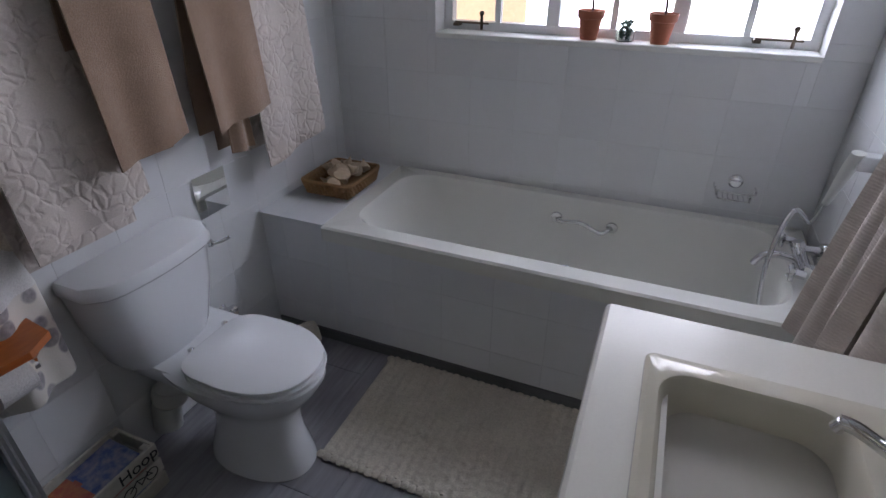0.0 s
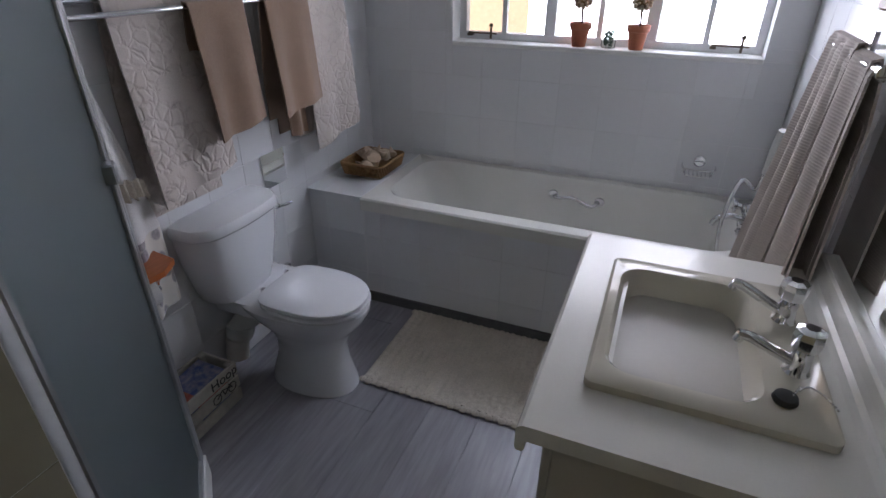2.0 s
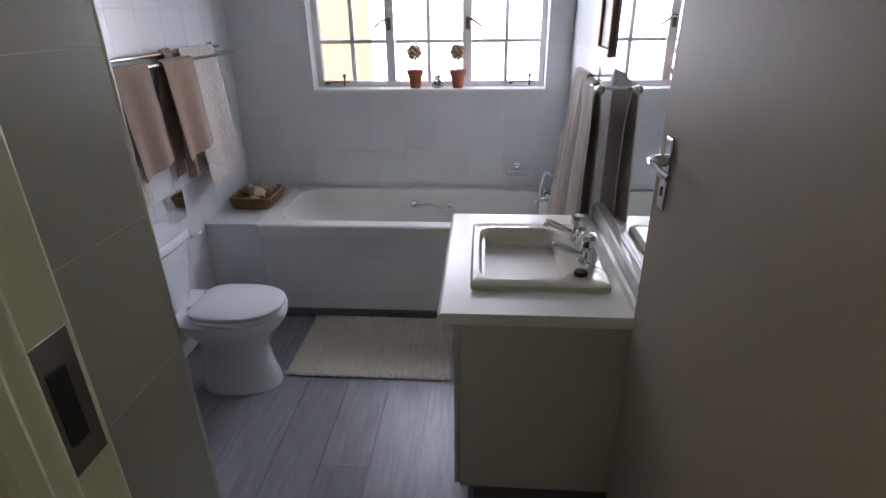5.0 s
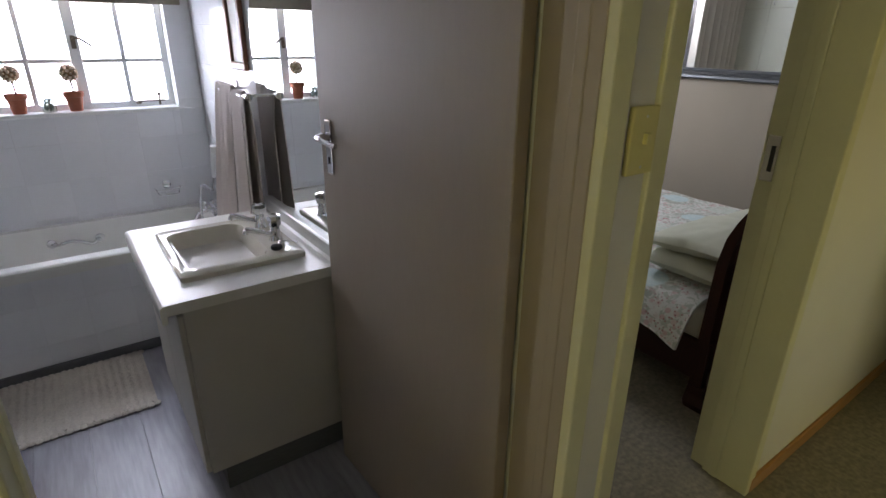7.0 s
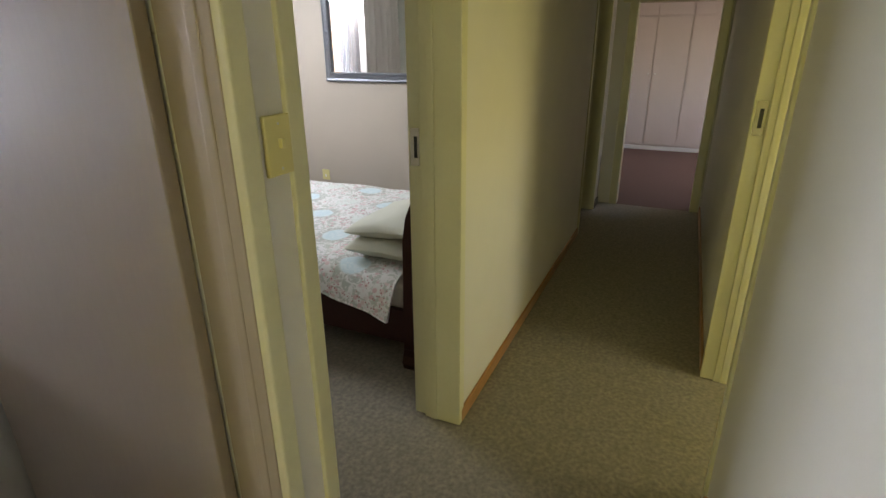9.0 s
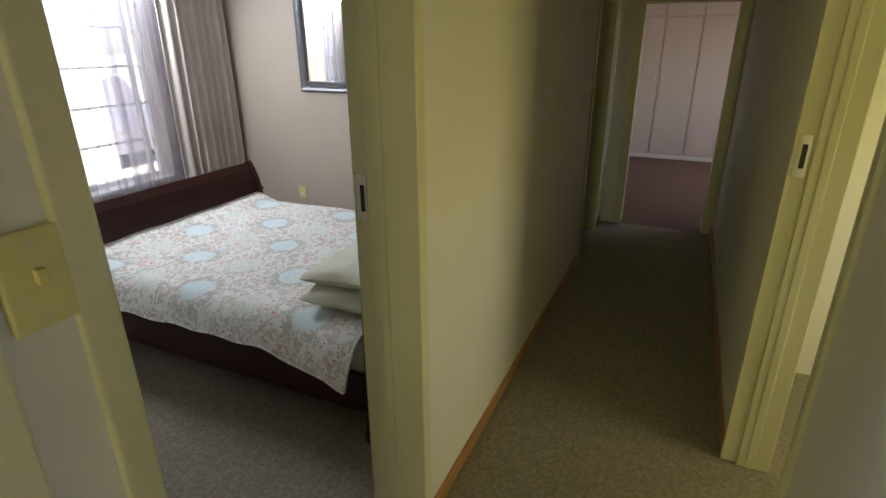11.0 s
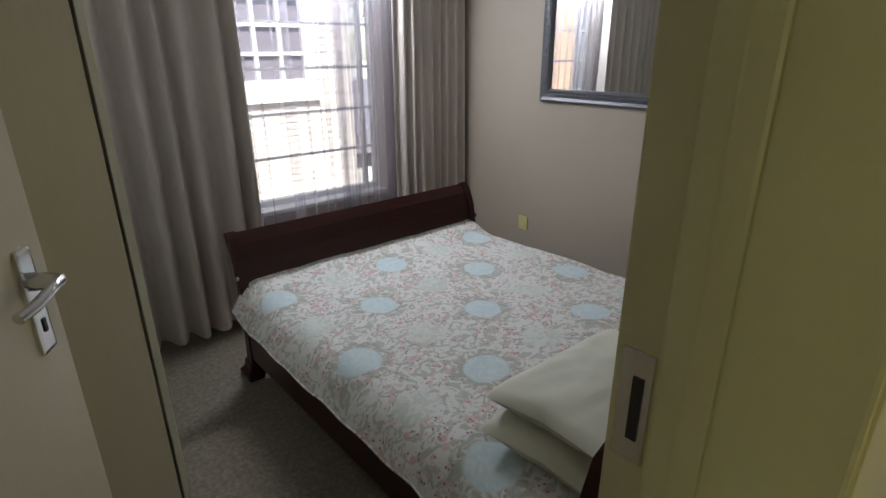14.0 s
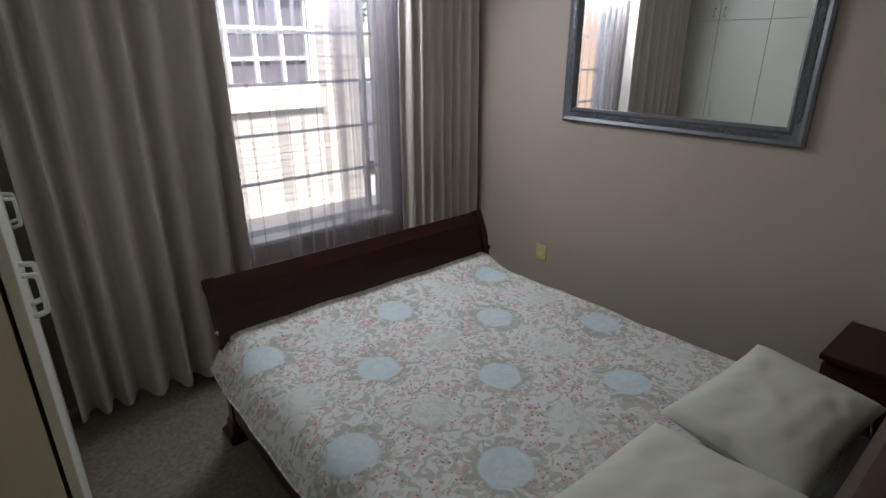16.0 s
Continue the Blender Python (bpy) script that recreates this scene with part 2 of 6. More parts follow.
    petals = mixc(band(sel.outputs[1], 0.5, 0.6), (0.6, 0.43, 0.43), (0.64, 0.52, 0.5))
    col = mixc(dots, base, petals)
    small = nd.new("ShaderNodeTexVoronoi")
    small.inputs["Scale"].default_value = 75
    lk.new(tc.outputs["Object"], small.inputs[0])
    s2 = nd.new("ShaderNodeSeparateColor")
    lk.new(small.outputs["Color"], s2.inputs[0])
    berry = mth("MULTIPLY", band(small.outputs["Distance"], 0.45, 0.3), mth("MULTIPLY", band(s2.outputs[0], 0.72, 0.75), band(zone.outputs[0], 0.42, 0.5)))
    col = mixc(berry, col, (0.4, 0.18, 0.19))
    rim = mth("MULTIPLY", band(blue, 1.75, 1.5), 0.62)
    col = mixc(mth("MULTIPLY", rim, band(scroll.outputs[0], 0.38, 0.5)), col, (0.36, 0.38, 0.33))
    col = mixc(band(blue, 1.12, 0.98), col, mixc(band(scroll.outputs[0], 0.4, 0.62), (0.53, 0.64, 0.67), (0.62, 0.7, 0.71)))
    col = mixc(mth("MULTIPLY", band(cream, 1.1, 0.95), 0.6), col, (0.62, 0.67, 0.62))
    lk.new(col, b.inputs["Base Color"])
    fine = nd.new("ShaderNodeTexNoise")
    fine.inputs["Scale"].default_value = 9
    fine.inputs["Detail"].default_value = 5
    lk.new(tc.outputs["Object"], fine.inputs[0])
    bp = nd.new("ShaderNodeBump")
    bp.inputs["Strength"].default_value, bp.inputs["Distance"].default_value = 0.35, 0.02
    lk.new(fine.outputs[0], bp.inputs["Height"])
    lk.new(bp.outputs[0], b.inputs["Normal"])
    return m


DUVET = duvet_material()


# carved towelling: raised petals with thin grooves between, and plain patches
def carved_material():
    m = material("carved_towel", (0.6, 0.53, 0.48), 0.95, grain=0.3, scale=250, bump=0.3, sheen=0.2)
    nd, lk = m.node_tree.nodes, m.node_tree.links
    geo = nd.new("ShaderNodeNewGeometry")
    nz = nd.new("ShaderNodeTexNoise")
    nz.inputs["Scale"].default_value = 14
    lk.new(geo.outputs["Position"], nz.inputs[0])
    wp = nd.new("ShaderNodeVectorMath")
    wp.operation = "MULTIPLY_ADD"
    wp.inputs[1].default_value = (0.06, 0.06, 0.06)
    lk.new(nz.outputs["Color"], wp.inputs[0])
    lk.new(geo.outputs["Position"], wp.inputs[2])
    v = nd.new("ShaderNodeTexVoronoi")
    v.feature = "DISTANCE_TO_EDGE"
    v.inputs["Scale"].default_value = 22
    lk.new(wp.outputs[0], v.inputs[0])
    mr = nd.new("ShaderNodeMapRange")
    mr.interpolation_type = "SMOOTHSTEP"
    mr.inputs[1].default_value, mr.inputs[2].default_value = 0.0, 0.2
    lk.new(v.outputs["Distance"], mr.inputs[0])
    zone = nd.new("ShaderNodeTexNoise")
    zone.inputs["Scale"].default_value = 6.5
    lk.new(geo.outputs["Position"], zone.inputs[0])
    zr = nd.new("ShaderNodeMapRange")
    zr.inputs[1].default_value, zr.inputs[2].default_value = 0.55, 0.6
    lk.new(zone.outputs[0], zr.inputs[0])
    hm = nd.new("ShaderNodeMix")
    lk.new(zr.outputs[0], hm.inputs[0])
    lk.new(mr.outputs[0], hm.inputs[2])
    hm.inputs[3].default_value = 1.0
    bp = nd.new("ShaderNodeBump")
    bp.inputs["Strength"].default_value, bp.inputs["Distance"].default_value = 0.45, 0.01
    lk.new(hm.outputs[0], bp.inputs["Height"])
    lk.new(bp.outputs[0], nd["Principled BSDF"].inputs["Normal"])
    return m


CARVED = carved_material()


# woven ribs across the beige towel
def ribbed(m, pitch):
    nd, lk = m.node_tree.nodes, m.node_tree.links
    geo = nd.new("ShaderNodeNewGeometry")
    wv = nd.new("ShaderNodeTexWave")
    wv.bands_direction = "Z"
    wv.inputs["Scale"].default_value, wv.inputs["Distortion"].default_value = 0.314 / pitch, 0.0
    lk.new(geo.outputs["Position"], wv.inputs[0])
    bp = nd.new("ShaderNodeBump")
    bp.inputs["Strength"].default_value, bp.inputs["Distance"].default_value = 0.3, 0.003
    lk.new(wv.outputs["Fac"], bp.inputs["Height"])
    lk.new(bp.outputs[0], nd["Principled BSDF"].inputs["Normal"])


ribbed(WAFFLE, 0.008)

# ---- builders ----


def add_box(bm, x0, x1, y0, y1, z0, z1, bevel=0.0, seg=2):
    vs = bmesh.ops.create_cube(bm, size=1.0, matrix=Matrix.LocRotScale(((x0 + x1) / 2, (y0 + y1) / 2, (z0 + z1) / 2), None, (x1 - x0, y1 - y0, z1 - z0)))["verts"]
    if bevel:
        es = list({e for v in vs for e in v.link_edges})
        bmesh.ops.bevel(bm, geom=es, offset=bevel, segments=seg, affect="EDGES", profile=0.6)
    return bm


def box(x0, x1, y0, y1, z0, z1, bevel=0.0, seg=2):
    return add_box(bmesh.new(), x0, x1, y0, y1, z0, z1, bevel, seg)


def mesh_of(name, bm, mat, smooth=False):
    bmesh.ops.recalc_face_normals(bm, faces=bm.faces)
    if smooth:
        for e in bm.edges:
            e.smooth = e.calc_face_angle(0) < 0.65
    me = bpy.data.meshes.new(name)
    bm.to_mesh(me)
    bm.free()
    me.materials.append(mat)
    if smooth:
        me.polygons.foreach_set("use_smooth", [True] * len(me.polygons))
    return me


def part(name, bm, mat, parent=None, label="", smooth=False):
    ob = new(name, mesh_of(name, bm, mat, smooth))
    if parent is not None:
        ob.parent = parent
    return tagged(ob, label)


def thing(name, label, category, group="", kind="", at=(0, 0, 0)):
    ob = new(name)
    ob.location = at
    ob.empty_display_size = 0.05
    return tagged(ob, label, category, group, kind)


def whole(name, bm, mat, label, category, group="", kind="", smooth=False):
    return tagged(new(name, mesh_of(name, bm, mat, smooth)), label, category, group, kind)


def structure(name, bm, mat, label=""):
    return tagged(new(name, mesh_of(name, bm, mat)), label, "", "", "structure")


def lathe(bm, profile, centre, axis=(0, 0, 1), n=24):
    """Turn a profile of (radius, height) round an axis through centre."""
    q = Vector((0, 0, 1)).rotation_difference(Vector(axis)).to_matrix()
    rings = []
    for r, h in profile:
        rings.append([bm.verts.new(Vector(centre) + q @ Vector((r * math.cos(a), r * math.sin(a), h))) for a in [2 * math.pi * i / n for i in range(n)]])
    for a, b in zip(rings, rings[1:]):
        for i in range(n):
            bm.faces.new((a[i], a[(i + 1) % n], b[(i + 1) % n], b[i]))
    for ring in (rings[0], rings[-1]):
        if (ring[0].co - ring[n // 2].co).length > 1e-5:
            bm.faces.new(ring)
    return bm


def tube(bm, pts, r, n=10, closed=False):
    """A round rod along a line of points."""
    pts = [Vector(p) for p in pts]
    rings = []
    up = Vector((0.13, 0.31, 1.0))
    for i, p in enumerate(pts):
        d = (pts[min(i + 1, len(pts) - 1)] - pts[max(i - 1, 0)]).normalized()
        u = d.cross(up)
        u = u.normalized() if u.length > 1e-4 else d.cross(Vector((1, 0, 0))).normalized()
        v = d.cross(u)
        rings.append([bm.verts.new(p + r * (u * math.cos(a) + v * math.sin(a))) for a in [2 * math.pi * k / n for k in range(n)]])
    for a, b in zip(rings, rings[1:]):
        for k in range(n):
            bm.faces.new((a[k], a[(k + 1) % n], b[(k + 1) % n], b[k]))
    bm.faces.new(rings[0]), bm.faces.new(list(reversed(rings[-1])))
    return bm


def bend(points, steps=8):
    """A smooth line through a few points."""
    ps = [Vector(p) for p in points]
    out = []
    for i in range(len(ps) - 1):
        p0, p1, p2, p3 = ps[max(i - 1, 0)], ps[i], ps[i + 1], ps[min(i + 2, len(ps) - 1)]
        for s in range(steps):
            t = s / steps
            out.append(0.5 * (2 * p1 + (p2 - p0) * t + (2 * p0 - 5 * p1 + 4 * p2 - p3) * t * t + (3 * p1 - p0 - 3 * p2 + p3) * t ** 3))
    return out + [ps[-1]]


def loft(bm, rings, cap0=True, cap1=True):
    vs = [[bm.verts.new(p) for p in ring] for ring in rings]
    n = len(vs[0])
    for a, b in zip(vs, vs[1:]):
        for i in range(n):
            bm.faces.new((a[i], a[(i + 1) % n], b[(i + 1) % n], b[i]))
    if cap0:
        bm.faces.new(list(reversed(vs[0])))
    if cap1:
        bm.faces.new(vs[-1])
    return bm


def rounded(cx, cy, hx, hy, r, z, n=6):
    """A ring of points round a rectangle with rounded corners."""
    out = []
    r = min(r, hx, hy)
    for sx, sy, a0 in ((1, 1, 0), (-1, 1, 90), (-1, -1, 180), (1, -1, 270)):
        for i in range(n + 1):
            a = radians(a0 + 90 * i / n)
            out.append((cx + sx * (hx - r) + r * math.cos(a), cy + sy * (hy - r) + r * math.sin(a), z))
    return out


def sheet(nu, nv, place, thick=0.0):
    """A cloth: place(u, v) gives its points for u, v from 0 to 1; thick gives it a back."""
    bm = bmesh.new()
    g = [[bm.verts.new(place(i / nu, j / nv)) for j in range(nv + 1)] for i in range(nu + 1)]
    for i in range(nu):
        for j in range(nv):
            bm.faces.new((g[i][j], g[i + 1][j], g[i + 1][j + 1], g[i][j + 1]))
    if thick:
        bmesh.ops.recalc_face_normals(bm, faces=bm.faces)
        bmesh.ops.solidify(bm, geom=bm.faces[:], thickness=thick)
    return bm


def wall_with_holes(axis, a0, a1, t0, t1, z0, z1, holes):
    """A wall along x (axis 'x') or y, with openings (from, to, bottom, top) right through it."""
    bm = bmesh.new()
    cuts = sorted({a0, a1, *[h[0] for h in holes], *[h[1] for h in holes]})
    for s, e in zip(cuts, cuts[1:]):
        if e - s < 1e-4:
            continue
        mine = sorted((h[2], h[3]) for h in holes if h[0] <= s + 1e-5 and h[1] >= e - 1e-5)
        z = z0
        for lo, hi in mine + [(z1, z1)]:
            if lo - z > 1e-4:
                if axis == "x":
                    add_box(bm, s, e, t0, t1, z, lo)
                else:
                    add_box(bm, t0, t1, s, e, z, lo)
            z = hi
    bmesh.ops.remove_doubles(bm, verts=bm.verts, dist=1e-4)
    return bm


# ---- the large structure ----
H = 2.5                                # ceiling height
WX, EX, SY, NY = -0.31, 1.74, 0.16, 3.09   # bathroom inside faces
BX0, BX1, BNY = 1.9, 5.37, 3.28            # bedroom inside faces
WIN_B = (0.19, 1.6, 1.21, 2.12)        # bathroom window opening
WIN_R = (3.45, 4.665, 0.65, 2.31)       # bedroom window opening
DOOR_B, DOOR_R, DOOR_S, DOOR_N = (0.845, 1.724), (1.913, 2.836), (2.83, 3.69), (5.78, 6.6)
DH = 2.05
FW = 0.03                              # room for the door frames in the walls
RY = 0.212                             # bedroom face of the passage wall

structure("wall_north_bathroom", wall_with_holes("x", WX, EX, NY + 0.0025, NY + 0.2, 0, H, [WIN_B]), GROUT, "white tiled bathroom wall with a steel window")
structure("wall_west_bathroom", box(WX - 0.16, WX - 0.0025, SY, NY + 0.2, 0, H), GROUT, "white tiled bathroom wall")
structure("wall_between_rooms", box(EX + 0.0025, BX0, SY, BNY + 0.2, 0, H), GROUT, "tiled wall between bathroom and bedroom")
structure("wall_passage_north_east", wall_with_holes("x", 1.82, 6.9, 0.0, RY, 0, H, [(DOOR_R[0] - FW, DOOR_R[1] + FW, 0, DH), (DOOR_N[0] - FW, DOOR_N[1] + FW, 0, DH)]), PAINT, "off-white painted passage wall with doorways")
structure("wall_passage_north", wall_with_holes("x", -1.5, 1.82, 0.0, SY, 0, H, [(DOOR_B[0] - FW, DOOR_B[1] + FW, 0, DH)]), PAINT, "off-white painted passage wall with doorways")
structure("wall_passage_south", wall_with_holes("x", -1.5, 6.93, -1.21, -1.05, 0, H, [(DOOR_S[0] - FW, DOOR_S[1] + FW, 0, DH)]), PAINT, "off-white painted passage wall with a doorway")
structure("wall_passage_end", wall_with_holes("y", -1.05, 0.0, 6.93, 7.05, 0, H, [(-0.97, -0.19, 0, DH)]), PAINT, "passage end wall with a doorway")
# Unseen end wall; its opening is made up for the passage fill lamp.
structure("wall_passage_west", wall_with_holes("y", -1.21, SY, -1.66, -1.5, 0, H, [(-0.8, -0.3, 1.2, 1.95)]), PAINT, "unseen passage end wall, opening added for the fill lamp")
structure("wall_north_bedroom", wall_with_holes("x", BX0, BX1, BNY, BNY + 0.2, 0, H, [WIN_R]), PAINT_B, "beige painted bedroom wall with a tall window")
structure("wall_east_bedroom", box(BX1, BX1 + 0.16, SY, BNY + 0.2, 0, H), PAINT_B, "beige painted bedroom wall")
structure("wall_side_room", box(5.53, 6.8, 1.6, 1.7, 0, H), PAINT, "plain wall of a side room")
structure("wall_side_room_east", box(6.8, 6.9, SY, 1.7, 0, H), PAINT, "plain wall of a side room")
structure("wall_far_room_north", box(6.93, 10.7, 0.35, 0.45, 0, H), PAINT, "plain wall of the far room")
structure("wall_far_room_south", wall_with_holes("x", 6.93, 10.7, -3.1, -3.0, 0, H, [(8.0, 9.6, 0.9, 2.1)]), PAINT, "far room wall with a window opening")
structure("wall_far_room_west", box(6.83, 6.93, -3.1, -1.21, 0, H), PAINT, "plain wall of the far room")
structure("wall_far_room_east", box(10.7, 10.8, -3.1, 0.45, 0, H), PAINT, "plain wall of the far room")
structure("wall_south_room_back", wall_with_holes("x", 2.2, 4.6, -3.1, -3.0, 0, H, [(2.9, 3.9, 1.0, 1.5)]), PAINT, "plain wall of a dim room")
structure("wall_south_room_west", box(2.1, 2.2, -3.1, -1.21, 0, H), PAINT, "plain wall of a dim room")
structure("wall_south_room_east", box(4.6, 4.7, -3.1, -1.21, 0, H), PAINT, "plain wall of a dim room")
structure("ceiling", box(-1.8, 10.9, -3.2, 3.48, H, H + 0.15), CEIL, "white painted ceiling")
# Out of view; added so that the sun stays off the rooms and windows.
structure("roof", box(-1.9, 11.0, -3.3, 3.75, H + 0.16, H + 0.3), TIN, "low brown roof slab, unseen, added to block the sun")
structure("floor_passage", box(-1.7, 6.93, -3.1, 0.08, -0.12, 0.0), CARPET, "grey-brown loop pile carpet")
structure("floor_bedroom", box(BX0, 6.93, 0.08, 3.4, -0.12, 0.0), CARPET, "grey-brown loop pile carpet")
structure("floor_far_room", box(6.93, 10.8, -3.1, 0.45, -0.12, 0.0), REDCARPET, "dark reddish brown carpet")
floor_b = structure("floor_bathroom", box(WX - 0.1, BX0, 0.08, NY + 0.1, -0.12, -0.005), SKIRT, "grey wood-look vinyl planks")
structure("ground", box(-60, 70, 3.47, 90, -0.5, -0.16), PAVE, "pale paved yard")

# wooden skirtings of the passage
for x0, x1, y0, y1 in ((2.86, 5.72, -0.014, 0.0), (3.76, 6.9, -1.05, -1.036), (-1.5, 0.8, -0.014, 0.0), (-1.5, 2.76, -1.05, -1.036)):
    structure("baseboard", box(x0, x1, y0, y1, 0, 0.07, 0.004, 1), PINE, "varnished pine skirting board")
structure("baseboard", box(BX1 - 0.014, BX1, SY, BNY, 0, 0.07, 0.004, 1), PINE, "varnished pine skirting board")
structure("baseboard", box(6.63, 6.9, -0.014, 0.0, 0, 0.07), MAHOG, "dark skirting board")


def door_frame(name, lo, hi, y0, y1, stop_at, strike_side=None, strike_z=1.33, inner_mat=None):
    """A pressed steel door frame: jambs and head with a rebate, wrapped round the wall faces."""
    f = thing(name, "cream painted pressed steel door frame", "", "", "structure")
    w, lip = 0.05, 0.012
    for nm, a, b, inner in (("jamb", lo - w, lo, 1), ("jamb", hi, hi + w, -1)):
        bm = bmesh.new()
        step = 0.012
        add_box(bm, a if inner > 0 else b - w + step, a + w - step if inner > 0 else b, y0 - lip + 0.002, y1 + lip, 0, DH + w - 0.002, 0.004)
        j0, j1 = (a, a + w + 0.004) if inner > 0 else (b - w - 0.004, b)
        add_box(bm, j0, j1, y0 - lip, stop_at, 0, DH + w, 0.005)
        jamb = part(nm, bm, CREAM, f)
        k0, k1 = (j1 - 0.004, j1 + 0.005) if inner > 0 else (j0 - 0.005, j0 + 0.004)
        part("door_stop", box(k0, k1, stop_at - 0.062, stop_at - 0.03, 0, DH - 0.01, 0.005), inner_mat if inner_mat and inner < 0 else CREAM, jamb)
        # inner_mat covers the hinge jamb's inside faces, darker than the cream frame
        if inner_mat and inner < 0:
            part("reveal", box(j0 - 0.003, j0 + 0.004, y0 + 0.012, stop_at + 0.001, 0, DH - 0.006, 0.002, 1), inner_mat, jamb, "taupe inside face of the jamb")
            part("rebate", box(b - w + step - 0.003, b - w + step + 0.002, stop_at, y1 + lip + 0.001, 0, DH - 0.006, 0.002, 1), inner_mat, jamb, "taupe rebate face")
    bm = bmesh.new()
    add_box(bm, lo - w, hi + w, y0 - lip + 0.001, y1 + lip - 0.001, DH - 0.005, DH + w - 0.001, 0.005)
    part("frame_head", bm, CREAM, f)
    if strike_side is not None:
        x, s = (lo - 0.013, 1) if strike_side < 0 else (hi + 0.013, -1)
        pl = part("strike_plate", box(min(x, x + s * 0.004), max(x, x + s * 0.004), stop_at + 0.008, y1 + 0.002, strike_z - 0.075, strike_z + 0.075, 0.001, 1), CHROME, f, "dull steel strike plate")
        part("latch_hole", box(min(x, x + s * 0.006), max(x, x + s * 0.006), stop_at + 0.018, y1 - 0.016, strike_z - 0.042, strike_z + 0.042), BLACK, pl)
    return f


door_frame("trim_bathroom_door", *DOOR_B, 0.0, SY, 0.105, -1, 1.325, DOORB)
door_frame("trim_bedroom_door", *DOOR_R, 0.0, RY, 0.165, 1, 1.28)
door_frame("trim_side_door", *DOOR_N, 0.0, RY, 0.165, 1, 1.33)
south_frame = door_frame("trim_south_door", DOOR_S[0], DOOR_S[1], -1.21, -1.05, -1.1, 1, 1.35)
end_frame = thing("trim_end_door", "cream painted door frame", "", "", "structure")
for y0, y1 in ((-1.03, -0.95), (-0.21, -0.13)):
    part("jamb", box(6.905, 7.07, y0, y1, 0, DH, 0.008), CREAM, end_frame)
part("frame_head", box(6.906, 7.069, -1.03, -0.06, DH - 0.02, DH + 0.05, 0.008), CREAM, end_frame)


def lever_handle(parent, m):
    """Chrome lever on a long plate, with keyhole; m sets it on the door's face (x along the door, -y out)."""
    bm = box(-0.021, 0.021, -0.007, 0, -0.1, 0.075, 0.006)
    bm.transform(m)
    h = part("door_handle", bm, CHROME, parent, "chrome lever handle on a long plate")
    bm = bmesh.new()
    lathe(bm, [(0.015, 0), (0.013, 0.03), (0.009, 0.045)], (0, -0.005, 0.02), (0, -1, 0), 14)
    tube(bm, bend([(0, -0.045, 0.02), (-0.04, -0.052, 0.022), (-0.085, -0.05, 0.016), (-0.118, -0.042, 0.012)], 5), 0.0085, 10)
    bm.transform(m)
    part("lever", bm, CHROME, h, smooth=True)
    bm = box(-0.004, 0.004, -0.009, -0.006, -0.065, -0.043)
    bm.transform(m)
    part("keyhole", bm, BLACK, h)


def door_leaf(name, hinge, angle, width, label, sides=(1, -1), handle_z=1.32, mat=DOORP):
    """A flush door that turns about hinge; angle is the way it points, in degrees from +x."""
    d = tagged(new(name, mesh_of(name, box(0.004, width, -0.02, 0.02, 0.012, 2.03, 0.003, 1), mat)), label, "", "", "structure")
    d.matrix_world = pose(*hinge, 0, 0, angle)
    for s in sides:
        m = pose(width - 0.065, -0.02 if s < 0 else 0.02, handle_z, 0, 0, 0 if s < 0 else 180) @ (Matrix.Identity(4) if s < 0 else Matrix.Diagonal((-1, 1, 1, 1)))
        lever_handle(d, m)
    for z in (0.25, 1.78):
        part("hinge", lathe(bmesh.new(), [(0.008, 0), (0.008, 0.1)], (0.0, 0.024, z), n=10), ALU, d)
    return d


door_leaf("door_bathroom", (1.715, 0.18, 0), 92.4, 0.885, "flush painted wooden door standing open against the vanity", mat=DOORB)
door_leaf("door_bedroom", (1.94, 0.25, 0), 60.4, 0.86, "flush painted wooden door standing open into the bedroom")

# light switch
sw = thing("light_switch", "ivory plastic light switch plate on the passage wall", "switch")
part("plate", box(1.79, 1.868, -0.012, -0.001, 1.405, 1.53, 0.004), IVORY, sw)
part("rocker", box(1.826, 1.838, -0.021, -0.01, 1.462, 1.482, 0.002), IVORY, sw)
for z in (1.42, 1.512):
    part("screw", lathe(bmesh.new(), [(0.003, 0), (0.003, 0.001)], (1.829, -0.0125, z), (0, -1, 0), 8), ALU, sw)


# ---- wall tiles ----
_tile_cache = {}


def tile_mesh(w, h, mat):
    key = (round(w, 3), round(h, 3), mat.name)
    if key not in _tile_cache:
        bm = bmesh.new()
        r = 0.0006
        a = [bm.verts.new(p) for p in ((0, 0, 0), (w, 0, 0), (w, h, 0), (0, h, 0))]
        c = [bm.verts.new(p) for p in ((r, r, 0.0011), (w - r, r, 0.0011), (w - r, h - r, 0.0011), (r, h - r, 0.0011))]
        for i in range(4):
            bm.faces.new((a[i], a[(i + 1) % 4], c[(i + 1) % 4], c[i]))
        bm.faces.new(c)
        _tile_cache[key] = mesh_of("tile", bm, mat)
    return _tile_cache[key]


